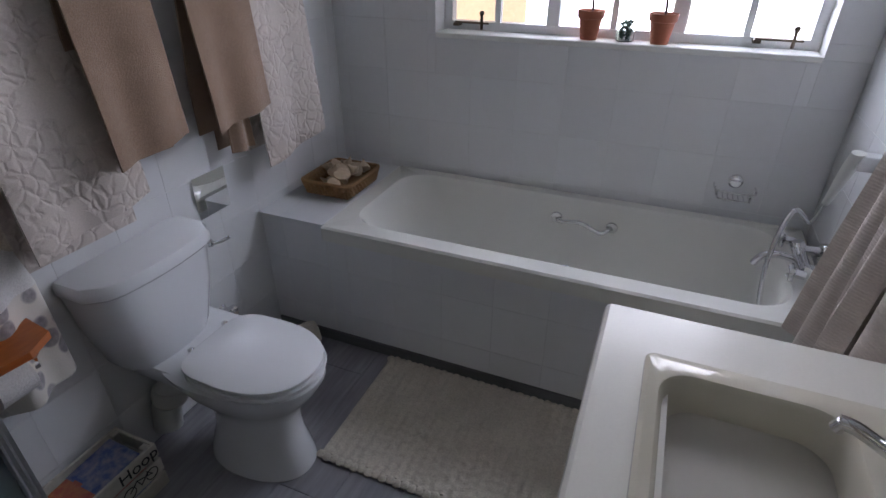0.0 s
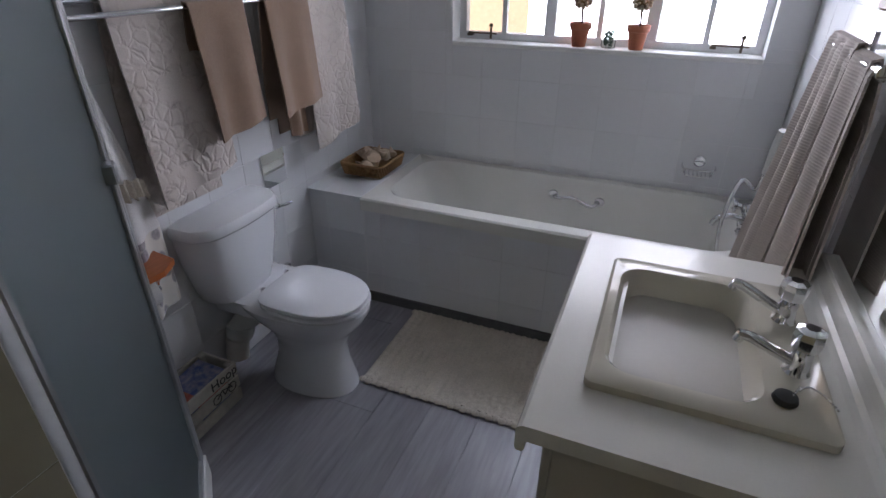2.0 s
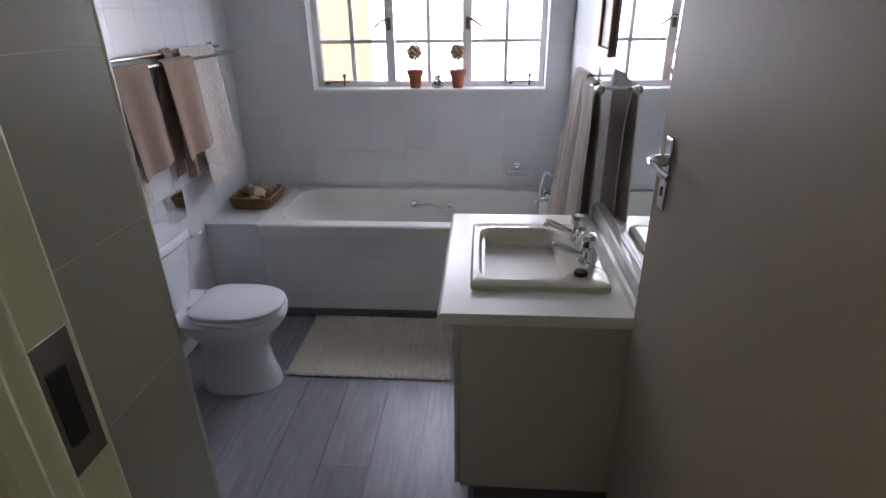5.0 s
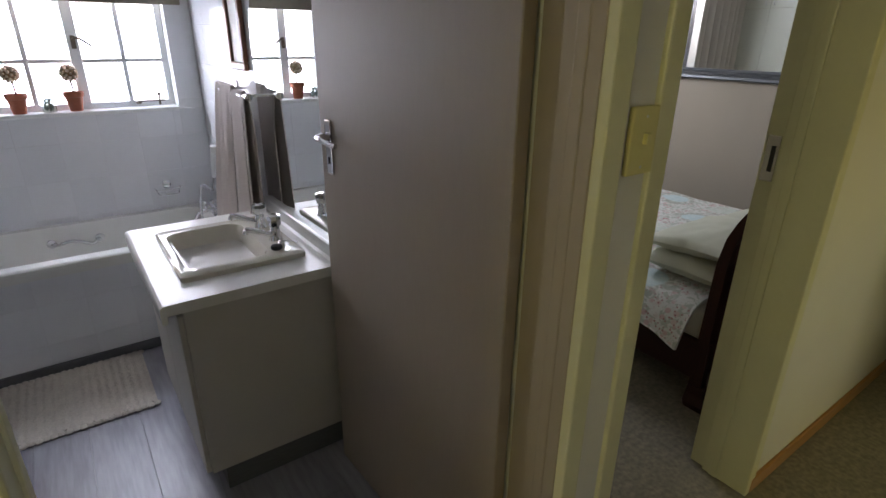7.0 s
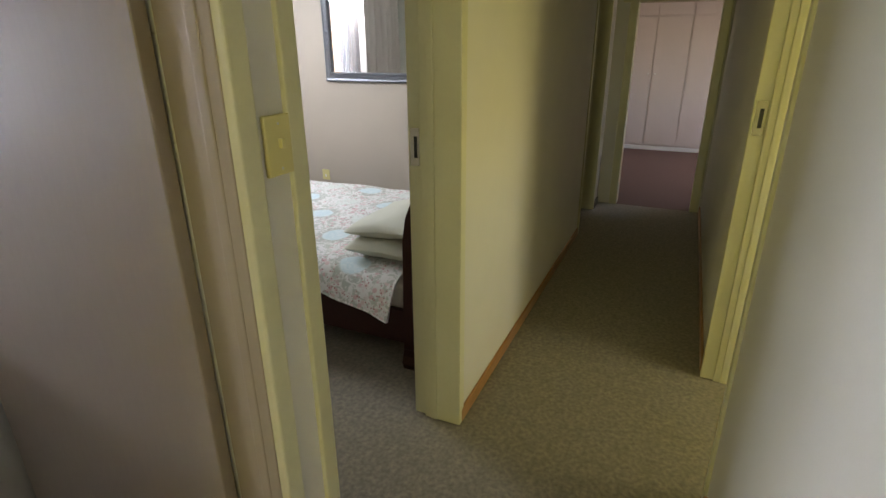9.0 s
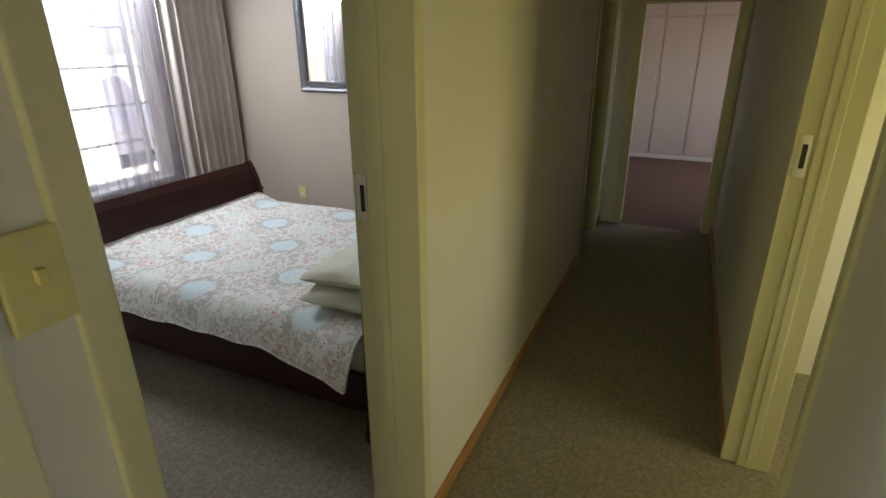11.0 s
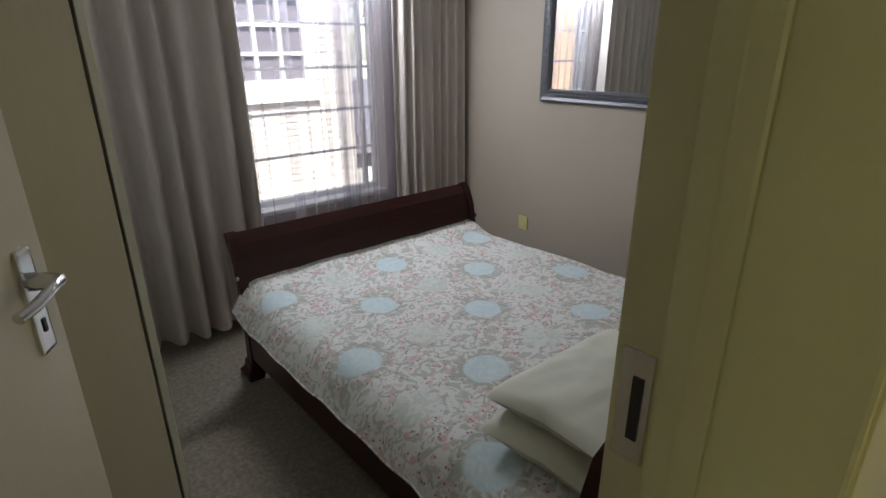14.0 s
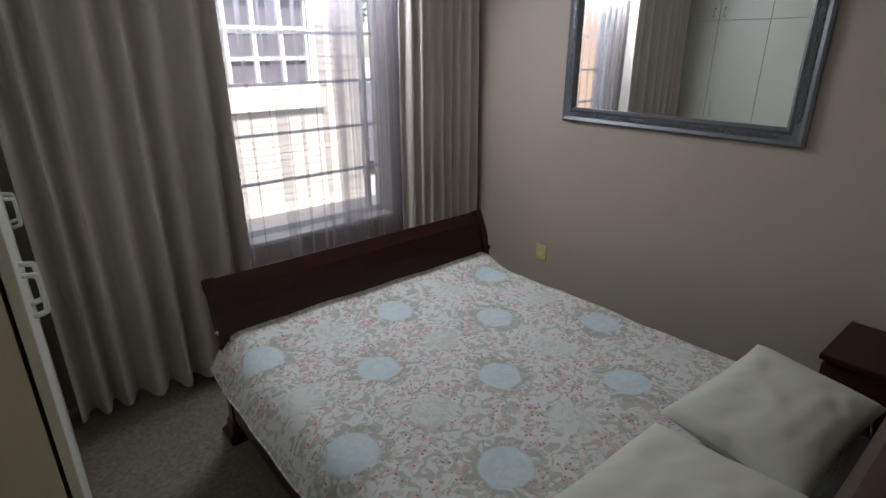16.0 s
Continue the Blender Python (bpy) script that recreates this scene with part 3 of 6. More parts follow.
def tile_wall(parent, origin, along, up, a0, a1, z0, z1, aoff, zoff, tw, th, holes=(), gap=0.0012, mat=TILE):
    """Lay tiles on a wall face; along and up span it, and holes are left out."""
    along, up = Vector(along), Vector(up)
    out = along.cross(up)
    base = Matrix((along, up, out)).transposed().to_4x4()

    def cuts(lo, hi, off, step):
        k = math.floor((lo - off) / step)
        cs = [lo]
        while True:
            k += 1
            v = off + k * step
            if v >= hi - 0.012:
                break
            if v > lo + 0.012:
                cs.append(v)
        return cs + [hi]
    ca, cz = cuts(a0, a1, aoff, tw), cuts(z0, z1, zoff, th)
    cells = [(s, e, b, t) for s, e in zip(ca, ca[1:]) for b, t in zip(cz, cz[1:])]
    for hh in holes:
        split = []
        for s, e, b, t in cells:
            if e <= hh[0] or s >= hh[1] or t <= hh[2] or b >= hh[3]:
                split.append((s, e, b, t))
                continue
            xs_ = sorted({s, e, min(max(hh[0], s), e), min(max(hh[1], s), e)})
            zs_ = sorted({b, t, min(max(hh[2], b), t), min(max(hh[3], b), t)})
            split += [(p, q, r, w) for p, q in zip(xs_, xs_[1:]) for r, w in zip(zs_, zs_[1:])]
        cells = split
    for s, e, b, t in cells:
        if e - s < 0.012 or t - b < 0.012:
            continue
        if any(hh[0] <= (s + e) / 2 <= hh[1] and hh[2] <= (b + t) / 2 <= hh[3] for hh in holes):
            continue
        ob = new("tile", tile_mesh(e - s - gap, t - b - gap, mat))
        ob.matrix_world = Matrix.Translation(Vector(origin) + along * s + up * b) @ base
        ob.parent = parent


# ---- bathroom: bath and ledge ----
bath = thing("bathtub", "cream enamel bathtub built in against the tiled wall", "bathtub")
RZ = 0.6
cx, cy, hx, hy = 0.862, 2.737, 0.862, 0.35
bm = bmesh.new()
ix, iy = 0.76, 0.27
loft(bm, [rounded(cx, cy, hx, hy, 0.012, RZ - 0.06), rounded(cx, cy, hx, hy, 0.012, RZ - 0.008), rounded(cx, cy, hx - 0.008, hy - 0.008, 0.012, RZ),
          rounded(cx - 0.01, cy + 0.01, ix + 0.015, iy + 0.012, 0.13, RZ), rounded(cx - 0.01, cy + 0.01, ix, iy, 0.12, RZ - 0.015),
          rounded(cx + 0.0, cy + 0.008, ix - 0.06, iy - 0.03, 0.14, RZ - 0.16), rounded(cx + 0.03, cy + 0.005, ix - 0.13, iy - 0.06, 0.14, RZ - 0.34),
          rounded(cx + 0.05, cy + 0.005, ix - 0.2, iy - 0.1, 0.12, RZ - 0.4)], cap0=False)
part("tub", bm, ENAMEL, bath, smooth=True)


def grab(parent, a, b, out):
    a, b, out = Vector(a), Vector(b), Vector(out)
    bm = bmesh.new()
    tube(bm, bend([a, a + out * 0.03 + (b - a) * 0.1, a + out * 0.045 + (b - a) * 0.45 + Vector((0, 0, 0.02)), b + out * 0.04 - (b - a) * 0.2 - Vector((0, 0, 0.012)), b + out * 0.03 - (b - a) * 0.06, b], 6), 0.009)
    for p in (a, b):
        lathe(bm, [(0.026, 0), (0.024, 0.008), (0.012, 0.012)], p, out, 16)
    part("grab_handle", bm, CHROME, parent, "chrome grab handle", smooth=True)


grab(bath, (0.8, 3.0, 0.512), (1.035, 3.0, 0.505), (0, -1, -0.1))
grab(bath, (0.85, 2.462, 0.545), (1.03, 2.462, 0.545), (0, 1, 0.1))
bm = lathe(bmesh.new(), [(0.03, 0), (0.03, 0.004), (0.018, 0.006), (0.018, 0.0)], (1.45, 2.74, 0.201), n=20)
part("drain", bm, CHROME, bath)
apron = structure("wall_bath_front", box(0.0, EX, 2.428, 2.47, 0.06, RZ - 0.061), GROUT, "white tiled bath panel")
structure("wall_bath_ledge", box(WX, -0.002, 2.47, NY, 0.0, RZ - 0.0085), GROUT, "tiled ledge beside the bath")
ledge = structure("wall_bath_ledge_front", box(WX, -0.001, 2.428, 2.469, 0.06, RZ - 0.0085), GROUT, "tiled ledge front")
structure("baseboard_bath", box(WX, EX, 2.422, 2.46, 0.0, 0.058, 0.004, 1), SKIRT, "dark grey vinyl skirting")


# ---- toilet ----
def d_ring(x0, x1, hw, z, yc=1.853, n=40, power=2.3, back=1.0):
    """An egg-shaped ring from x0 (flat back) to x1 (rounded front)."""
    out = []
    for i in range(n):
        a = 2 * math.pi * i / n
        c, s = math.cos(a), math.sin(a)
        pw = power if c > 0 else power * back
        ex = (abs(c) ** (2 / pw)) * (1 if c > 0 else -1)
        ey = (abs(s) ** (2 / pw)) * (1 if s > 0 else -1)
        mid = x0 + (x1 - x0) * 0.42
        x = mid + ex * (x1 - mid) if c > 0 else mid + ex * (mid - x0)
        y = yc + ey * hw * (1.0 if c > 0 else 1.0 - 0.12 * abs(c))
        out.append((x, y, z))
    return out


toilet = thing("toilet", "white ceramic close-coupled toilet with its lid down", "toilet")
bm = bmesh.new()
loft(bm, [d_ring(-0.13, 0.265, 0.125, 0.0, 1.828), d_ring(-0.125, 0.26, 0.12, 0.03, 1.83), d_ring(-0.1, 0.225, 0.1, 0.12, 1.84), d_ring(-0.1, 0.215, 0.1, 0.2, 1.846),
          d_ring(-0.13, 0.25, 0.135, 0.27), d_ring(-0.2, 0.305, 0.168, 0.33), d_ring(-0.26, 0.325, 0.178, 0.37), d_ring(-0.27, 0.325, 0.178, 0.385), d_ring(-0.25, 0.31, 0.165, 0.392)])
add_box(bm, -0.29, -0.03, 1.7, 2.03, 0.33, 0.396, 0.02)
part("bowl", bm, CERAMIC, toilet, smooth=True)
bm = bmesh.new()
loft(bm, [d_ring(-0.085, 0.318, 0.17, 0.396, back=2.0), d_ring(-0.09, 0.326, 0.175, 0.402, back=2.0), d_ring(-0.088, 0.324, 0.173, 0.413, back=2.0), d_ring(-0.07, 0.3, 0.15, 0.415, back=2.0)])
part("seat", bm, SEATP, toilet, smooth=True)
bm = bmesh.new()
loft(bm, [d_ring(-0.088, 0.31, 0.162, 0.4165, back=2.2), d_ring(-0.094, 0.32, 0.17, 0.422, back=2.2), d_ring(-0.093, 0.319, 0.169, 0.431, back=2.2), d_ring(-0.082, 0.305, 0.157, 0.437, back=2.2), d_ring(0.0, 0.2, 0.07, 0.44)])
part("lid", bm, SEATP, toilet, smooth=True)
for y in (1.79, 1.94):
    part("hinge", lathe(bmesh.new(), [(0.011, 0), (0.011, 0.03), (0.006, 0.034)], (-0.105, y, 0.395), n=12), CHROME, toilet)


def cistern_ring(hw, depth, z, bulge=0.03, yc=1.818, x0=-0.305):
    pts = [(x0, yc - hw, z), ]
    for i in range(13):
        t = -1 + 2 * i / 12
        pts.append((x0 + depth - 0.035 + bulge * (1 - t * t) - (0.05 * max(0, abs(t) - 0.8) / 0.2), yc + hw * t, z))
    pts.append((x0, yc + hw, z))
    return pts


bm = bmesh.new()
loft(bm, [cistern_ring(0.15, 0.145, 0.392), cistern_ring(0.165, 0.15, 0.42), cistern_ring(0.205, 0.17, 0.58), cistern_ring(0.218, 0.178, 0.7)])
part("cistern", bm, CERAMIC, toilet, smooth=True)
bm = bmesh.new()
loft(bm, [cistern_ring(0.222, 0.182, 0.7005), cistern_ring(0.228, 0.19, 0.71), cistern_ring(0.228, 0.19, 0.732), cistern_ring(0.22, 0.182, 0.747), cistern_ring(0.18, 0.14, 0.757, 0.02)])
bmesh.ops.bevel(bm, geom=[e for e in bm.edges if abs(e.verts[0].co.z - e.verts[1].co.z) > 0.001 and e.calc_face_angle(0) > 0.6], offset=0.008, segments=2, affect="EDGES")
part("cistern_lid", bm, CERAMIC, toilet, smooth=True)
bm = lathe(bmesh.new(), [(0.014, 0), (0.014, 0.012), (0.009, 0.02)], (-0.165, 2.005, 0.69), (1, 0.1, 0), 14)
tube(bm, [(-0.146, 2.007, 0.69), (-0.13, 2.03, 0.692), (-0.128, 2.065, 0.69)], 0.006)
part("flush_lever", bm, CHROME, toilet, "chrome flush lever", smooth=True)
bm = bmesh.new()
tube(bm, bend([(-0.2, 1.82, 0.26), (-0.25, 1.79, 0.22), (-0.27, 1.76, 0.15), (-0.27, 1.74, 0.06)], 5), 0.048, 14)
lathe(bm, [(0.056, -0.02), (0.06, 0.0), (0.056, 0.03)], (-0.262, 1.775, 0.18), (0.1, 0.2, 1), 16)
part("soil_pipe", bm, PLASTIC, toilet, "white plastic waste connector", smooth=True)
valve = thing("stop_valve", "small chrome stop valve on the wall", "valve")
bm = lathe(bmesh.new(), [(0.02, 0), (0.012, 0.01), (0.012, 0.07)], (WX, 2.12, 0.3), (1, 0, 0), 14)
part("body", bm, CHROME, valve, smooth=True)
part("knob", lathe(bmesh.new(), [(0.016, 0), (0.018, 0.014), (0.01, 0.02)], (-0.25, 2.12, 0.312), (0, 0, 1), 12), CHROME, valve)
part("pipe", tube(bmesh.new(), bend([(-0.25, 2.12, 0.3), (-0.25, 2.06, 0.34), (-0.25, 1.98, 0.4)], 5), 0.007), CHROME, valve)
roll = thing("brush_holder", "cream plastic toilet brush holder lying by the bath", "brush holder")
bm = lathe(bmesh.new(), [(0.04, 0.0), (0.05, 0.02), (0.052, 0.2), (0.045, 0.22), (0.035, 0.215)], (-0.2, 2.2, 0.06), (0.75, 0.55, 0.3), 20)
part("cup", bm, RUG, roll, smooth=True)
part("foot", box(-0.235, -0.165, 2.15, 2.25, 0.0, 0.03, 0.008), PLASTIC, roll)

# ---- vanity ----
cab = thing("vanity_cabinet", "beige laminate vanity cabinet on a dark plinth", "cabinet")
part("carcass", box(1.17, EX - 0.005, 1.135, 1.915, 0.12, 0.805, 0.002, 1), CABP, cab)
part("plinth", box(1.22, EX - 0.006, 1.16, 1.9, 0.0, 0.119), SKIRT, cab)
for y0, y1 in ((1.137, 1.522), (1.527, 1.913)):
    d = part("door", box(1.151, 1.169, y0, y1, 0.13, 0.785, 0.003, 1), CABP, cab)
    yk = y1 - 0.04 if y0 < 1.3 else y0 + 0.04
    part("knob", lathe(bmesh.new(), [(0.006, 0), (0.006, 0.012), (0.014, 0.018), (0.012, 0.028)], (1.151, yk, 0.7), (-1, 0, 0), 14), CHROME, d)
top = thing("worktop", "cream laminate vanity top with a raised back edge", "worktop")
bm = bmesh.new()
# slab with a hole for the basin, rolled front edge
for x0, x1, y0, y1 in ((1.125, 1.245, 1.102, 1.935), (1.62, EX - 0.004, 1.102, 1.935), (1.245, 1.62, 1.102, 1.27), (1.245, 1.62, 1.73, 1.935)):
    add_box(bm, x0, x1, y0, y1, 0.812, 0.85)
bmesh.ops.remove_doubles(bm, verts=bm.verts, dist=1e-4)
part("slab", bm, COUNTER, top)
bm = bmesh.new()
prof = [(1.128, 0.85), (1.114, 0.849), (1.106, 0.843), (1.103, 0.834), (1.103, 0.79), (1.107, 0.784), (1.118, 0.784), (1.122, 0.79), (1.122, 0.812), (1.128, 0.812)]
loft(bm, [[(x, 1.102, z) for x, z in prof], [(x, 1.935, z) for x, z in prof]])
part("front_lip", bm, COUNTER, top, smooth=False)
bm = bmesh.new()
prof = [(1.675, 0.8502), (1.69, 0.853), (1.699, 0.862), (1.703, 0.88), (1.706, 0.903), (1.712, 0.91), (EX - 0.004, 0.91), (EX - 0.004, 0.8502)]
loft(bm, [[(x, 1.102, z) for x, z in prof], [(x, 1.935, z) for x, z in prof]])
part("back_edge", bm, COUNTER, top)

basin = thing("washbasin", "beige enamel inset washbasin", "washbasin")
bcx, bcy = 1.42, 1.51
bm = bmesh.new()
loft(bm, [rounded(bcx, bcy, 0.222, 0.265, 0.02, 0.8503), rounded(bcx, bcy, 0.222, 0.265, 0.02, 0.868), rounded(bcx, bcy, 0.214, 0.257, 0.02, 0.874),
          rounded(bcx - 0.045, bcy, 0.15, 0.218, 0.06, 0.872), rounded(bcx - 0.045, bcy, 0.142, 0.21, 0.06, 0.862),
          rounded(bcx - 0.044, bcy, 0.133, 0.2, 0.06, 0.81), rounded(bcx - 0.042, bcy, 0.122, 0.188, 0.06, 0.768), rounded(bcx - 0.041, bcy, 0.106, 0.17, 0.06, 0.744), rounded(bcx - 0.04, bcy, 0.083, 0.143, 0.06, 0.731), rounded(bcx - 0.038, bcy, 0.055, 0.1, 0.05, 0.7265), rounded(bcx - 0.035, bcy, 0.03, 0.03, 0.03, 0.725)], cap0=False)
part("bowl", bm, BASINM, basin, smooth=True)
part("drain", lathe(bmesh.new(), [(0.036, 0.0), (0.034, 0.007), (0.021, 0.006), (0.018, 0.001)], (1.39, bcy - 0.085, 0.732), n=20), CHROME, basin, smooth=True)


def pillar_tap(y, turn):
    t = thing("pillar_tap", "chrome pillar tap with a round head on the basin", "tap", "basin taps", at=(1.588, y, 0.873))
    bm = lathe(bmesh.new(), [(0.026, 0), (0.022, 0.008), (0.019, 0.03), (0.02, 0.045), (0.016, 0.055)], (0, 0, 0), n=20)
    part("base", bm, CHROME, t, smooth=True)
    bm = bmesh.new()
    tube(bm, bend([(-0.012, 0, 0.022), (-0.05, 0.002, 0.038), (-0.095, 0.004, 0.058), (-0.118, 0.005, 0.06)], 6), 0.0115, 12)
    tube(bm, [(-0.112, 0.005, 0.06), (-0.118, 0.005, 0.045)], 0.0105, 12)
    part("spout", bm, CHROME, t, smooth=True)
    bm = lathe(bmesh.new(), [(0.016, 0.055), (0.026, 0.06), (0.029, 0.085), (0.027, 0.1), (0.014, 0.106)], (0, 0, 0), n=8)
    part("head", bm, CHROME, t, smooth=False)
    t.rotation_euler = (0, 0, radians(turn))
    return t


pillar_tap(1.615, -8), pillar_tap(1.43, 4)
plug = thing("basin_plug", "black rubber plug on a ball chain", "plug")
part("stopper", lathe(bmesh.new(), [(0.02, 0), (0.023, 0.005), (0.02, 0.014), (0.008, 0.018)], (1.555, 1.325, 0.8735), n=18), BLACK, plug, smooth=True)
bm = bmesh.new()
for i in range(22):
    t = i / 21
    p = (1.565 + 0.075 * t, 1.325 + 0.05 * math.sin(t * 3.1), 0.88 + (0.012 if t < 0.2 else 0.0))
    bmesh.ops.create_icosphere(bm, subdivisions=1, radius=0.0028, matrix=Matrix.Translation(p))
part("chain", bm, CHROME, plug)

# arched mirror above the vanity
bm = bmesh.new()
ya, yb, z0, z1 = 1.13, 1.93, 0.915, 1.62
ring = [(ya, z0), (yb, z0)] + [((ya + yb) / 2 + 0.4 * math.cos(radians(a)), z1 + 0.33 * math.sin(radians(a))) for a in range(0, 181, 10)]
loft(bm, [[(1.736, y, z) for y, z in ring], [(1.729, y, z) for y, z in ring]])
mir = whole("wall_mirror", bm, MIRROR, "frameless arched mirror over the vanity", "mirror")

# ---- window of the bathroom ----
wb = thing("window_1", "white steel casement window over the bath", "", "", "structure")
wx0, wx1, wz0, wz1 = WIN_B
bm = bmesh.new()
yF = 3.215
for a, b in ((wx0, wx0 + 0.035), (wx1 - 0.035, wx1)):
    add_box(bm, a, b, yF - 0.02, yF + 0.03, wz0 + 0.012, wz1)
add_box(bm, wx0 + 0.035, wx1 - 0.035, yF - 0.02, yF + 0.03, wz0 + 0.012, wz0 + 0.045)
add_box(bm, wx0 + 0.035, wx1 - 0.035, yF - 0.02, yF + 0.03, wz1 - 0.035, wz1)
part("window_frame", bm, STEELW, wb)
span = (wx1 - wx0) / 3
for k in range(1, 3):
    xm = wx0 + span * k
    part("mullion", box(xm - 0.027, xm + 0.027, yF - 0.025, yF + 0.025, wz0 + 0.045, wz1 - 0.035, 0.003, 1), STEELW, wb)
for k in range(3):
    xm = wx0 + span * (k + 0.5)
    part("glazing_bar", box(xm - 0.012, xm + 0.012, yF - 0.012, yF + 0.015, wz0 + 0.045, wz1 - 0.035), STEELW, wb)
    lo, hi = wx0 + span * k + 0.03, wx0 + span * (k + 1) - 0.03
    for zb in (1.485, 1.8):
        part("glazing_bar", box(lo, hi, yF - 0.01, yF + 0.013, zb - 0.011, zb + 0.011), STEELW, wb)
    for a, b in ((lo, xm - 0.012), (xm + 0.012, hi)):
        for c, d in ((wz0 + 0.045, 1.474), (1.496, 1.789), (1.811, wz1 - 0.035)):
            p = part("pane", box(a, b, yF, yF + 0.004, c, d), PANE, wb)
            p.visible_shadow = False
part("window_sill", box(wx0, wx1, NY - 0.002, yF + 0.04, wz0 - 0.012, wz0 + 0.011, 0.004, 1), PLASTIC, wb, "white painted sill")
for x0 in (wx0 + 0.06, wx1 - 0.21):
    bm = bmesh.new()
    tube(bm, [(x0, yF - 0.05, wz0 + 0.045), (x0 + 0.15, yF - 0.055, wz0 + 0.045)], 0.0045)
    tube(bm, [(x0 + 0.12, yF - 0.055, wz0 + 0.02), (x0 + 0.12, yF - 0.055, wz0 + 0.075)], 0.006)
    bmesh.ops.create_icosphere(bm, subdivisions=2, radius=0.011, matrix=Matrix.Translation((x0 + 0.12, yF - 0.055, wz0 + 0.082)))
    add_box(bm, x0 - 0.005, x0 + 0.02, yF - 0.06, yF - 0.02, wz0 + 0.03, wz0 + 0.042)
    part("casement_stay", bm, BRASS, wb, "tarnished brass casement stay")
for xm, s in ((wx0 + span, -1), (wx0 + 2 * span, 1)):
    bm = bmesh.new()
    add_box(bm, xm + s * 0.002 - 0.012, xm + s * 0.002 + 0.012, yF - 0.035, yF - 0.02, 1.55, 1.62, 0.003)
    tube(bm, bend([(xm, yF - 0.045, 1.6), (xm + s * 0.03, yF - 0.06, 1.605), (xm + s * 0.085, yF - 0.065, 1.565)], 5), 0.0065)
    part("fastener", bm, BRASS, wb, "tarnished brass window fastener")
blind = thing("roman_blind", "brown woven roman blind drawn up over the window", "blind")
for i in range(5):
    bm = sheet(2, 8, lambda u, v, i=i: (0.05 + 1.64 * u, NY - 0.02 - 0.02 * math.sin(v * math.pi) - 0.008 * i, 1.79 + 0.018 * i + v * 0.19 - 0.012 * math.sin(v * 3.1)), 0.002)
    part("fold", bm, BLIND, blind)
part("head_rail", box(0.05, 1.69, NY - 0.06, NY - 0.002, 2.1, 2.14, 0.004, 1), BLIND, blind)

# ---- bathroom: shower ----
NX = 0.6
structure("wall_shower_nib", box(NX - 0.1, NX - 0.0025, SY, 0.655, 0, H), GROUT, "white tiled shower side wall")
hob = thing("shower_hob", "low white shower kerb", "", "", "structure")
gl = ((NX - 0.02, 0.67), (0.015, 1.23))
gd = Vector((gl[1][0] - gl[0][0], gl[1][1] - gl[0][1], 0)).normalized()
gn = Vector((gd.y, -gd.x, 0)) * -1
glen = math.hypot(gl[1][0] - gl[0][0], gl[1][1] - gl[0][1])


def along_glass(bm):
    m = Matrix((gd, gn, Vector((0, 0, 1)))).transposed().to_4x4()
    bm.transform(Matrix.Translation((gl[0][0], gl[0][1], 0)) @ m)
    return bm


part("kerb", along_glass(box(0.02, glen + 0.02, -0.022, 0.022, 0.0, 0.1, 0.004)), PLASTIC, hob)
part("kerb", box(WX, 0.0, 1.205, 1.255, 0.0, 0.1, 0.004), PLASTIC, hob)
screen = thing("shower_screen", "frosted glass corner shower screen in an aluminium frame", "shower screen")
part("pane", along_glass(box(0.02, glen - 0.02, -0.004, 0.004, 0.13, 1.95)), FROST, screen, "blue-grey frosted glass")
for a, b in ((0, 0.022), (glen - 0.03, glen - 0.008), (glen - 0.004, glen + 0.02)):
    part("stile", along_glass(box(a, b, -0.014, 0.014, 0.1, 1.97, 0.003, 1)), ALU, screen)
part("rail", along_glass(box(0.022, glen - 0.03, -0.014, 0.014, 0.1, 0.13)), ALU, screen)
part("rail", along_glass(box(0.022, glen - 0.03, -0.014, 0.014, 1.95, 1.97)), ALU, screen)
part("catch", along_glass(box(glen - 0.07, glen - 0.03, -0.03, 0.03, 1.12, 1.17, 0.004, 1)), ALU, screen, "grey door catch")
part("pane", box(WX + 0.02, 0.0, 1.226, 1.234, 0.12, 1.95), FROST, screen, "blue-grey frosted glass")
part("rail", box(WX + 0.02, 0.0, 1.218, 1.242, 0.1, 0.12), ALU, screen)
part("rail", box(WX + 0.02, 0.0, 1.218, 1.242, 1.95, 1.97), ALU, screen)
structure("floor_shower", loft(bmesh.new(), [[(WX, SY, z), (NX - 0.1, SY, z), (NX - 0.1, 0.68, z), (0.0, 1.17, z), (WX, 1.2, z)] for z in (0.0, 0.05)]), PLASTIC, "white shower tray")

# ---- towel rails and towels on the west wall ----


def towel_rail(name, y0, y1, x, z, label):
    r = thing(name, label, "towel rail", "towel rails")
    part("bar", tube(bmesh.new(), [(x, y0, z), (x, y1, z)], 0.0085, 12), CHROME, r, smooth=True)
    for y in (y0 + 0.02, y1 - 0.02):
        bm = tube(bmesh.new(), [(WX, y, z), (x, y, z)], 0.009, 10)
        lathe(bm, [(0.024, 0), (0.022, 0.01), (0.012, 0.014)], (WX, y, z), (1, 0, 0), 14)
        part("bracket", bm, CHROME, r, smooth=True)
    return r


towel_rail("towel_rail", 1.3, 2.9, -0.2, 1.455, "long chrome towel rail on the tiled wall")
towel_rail("towel_rail", 1.3, 2.87, -0.265, 1.49, "long chrome towel rail close to the tiled wall")


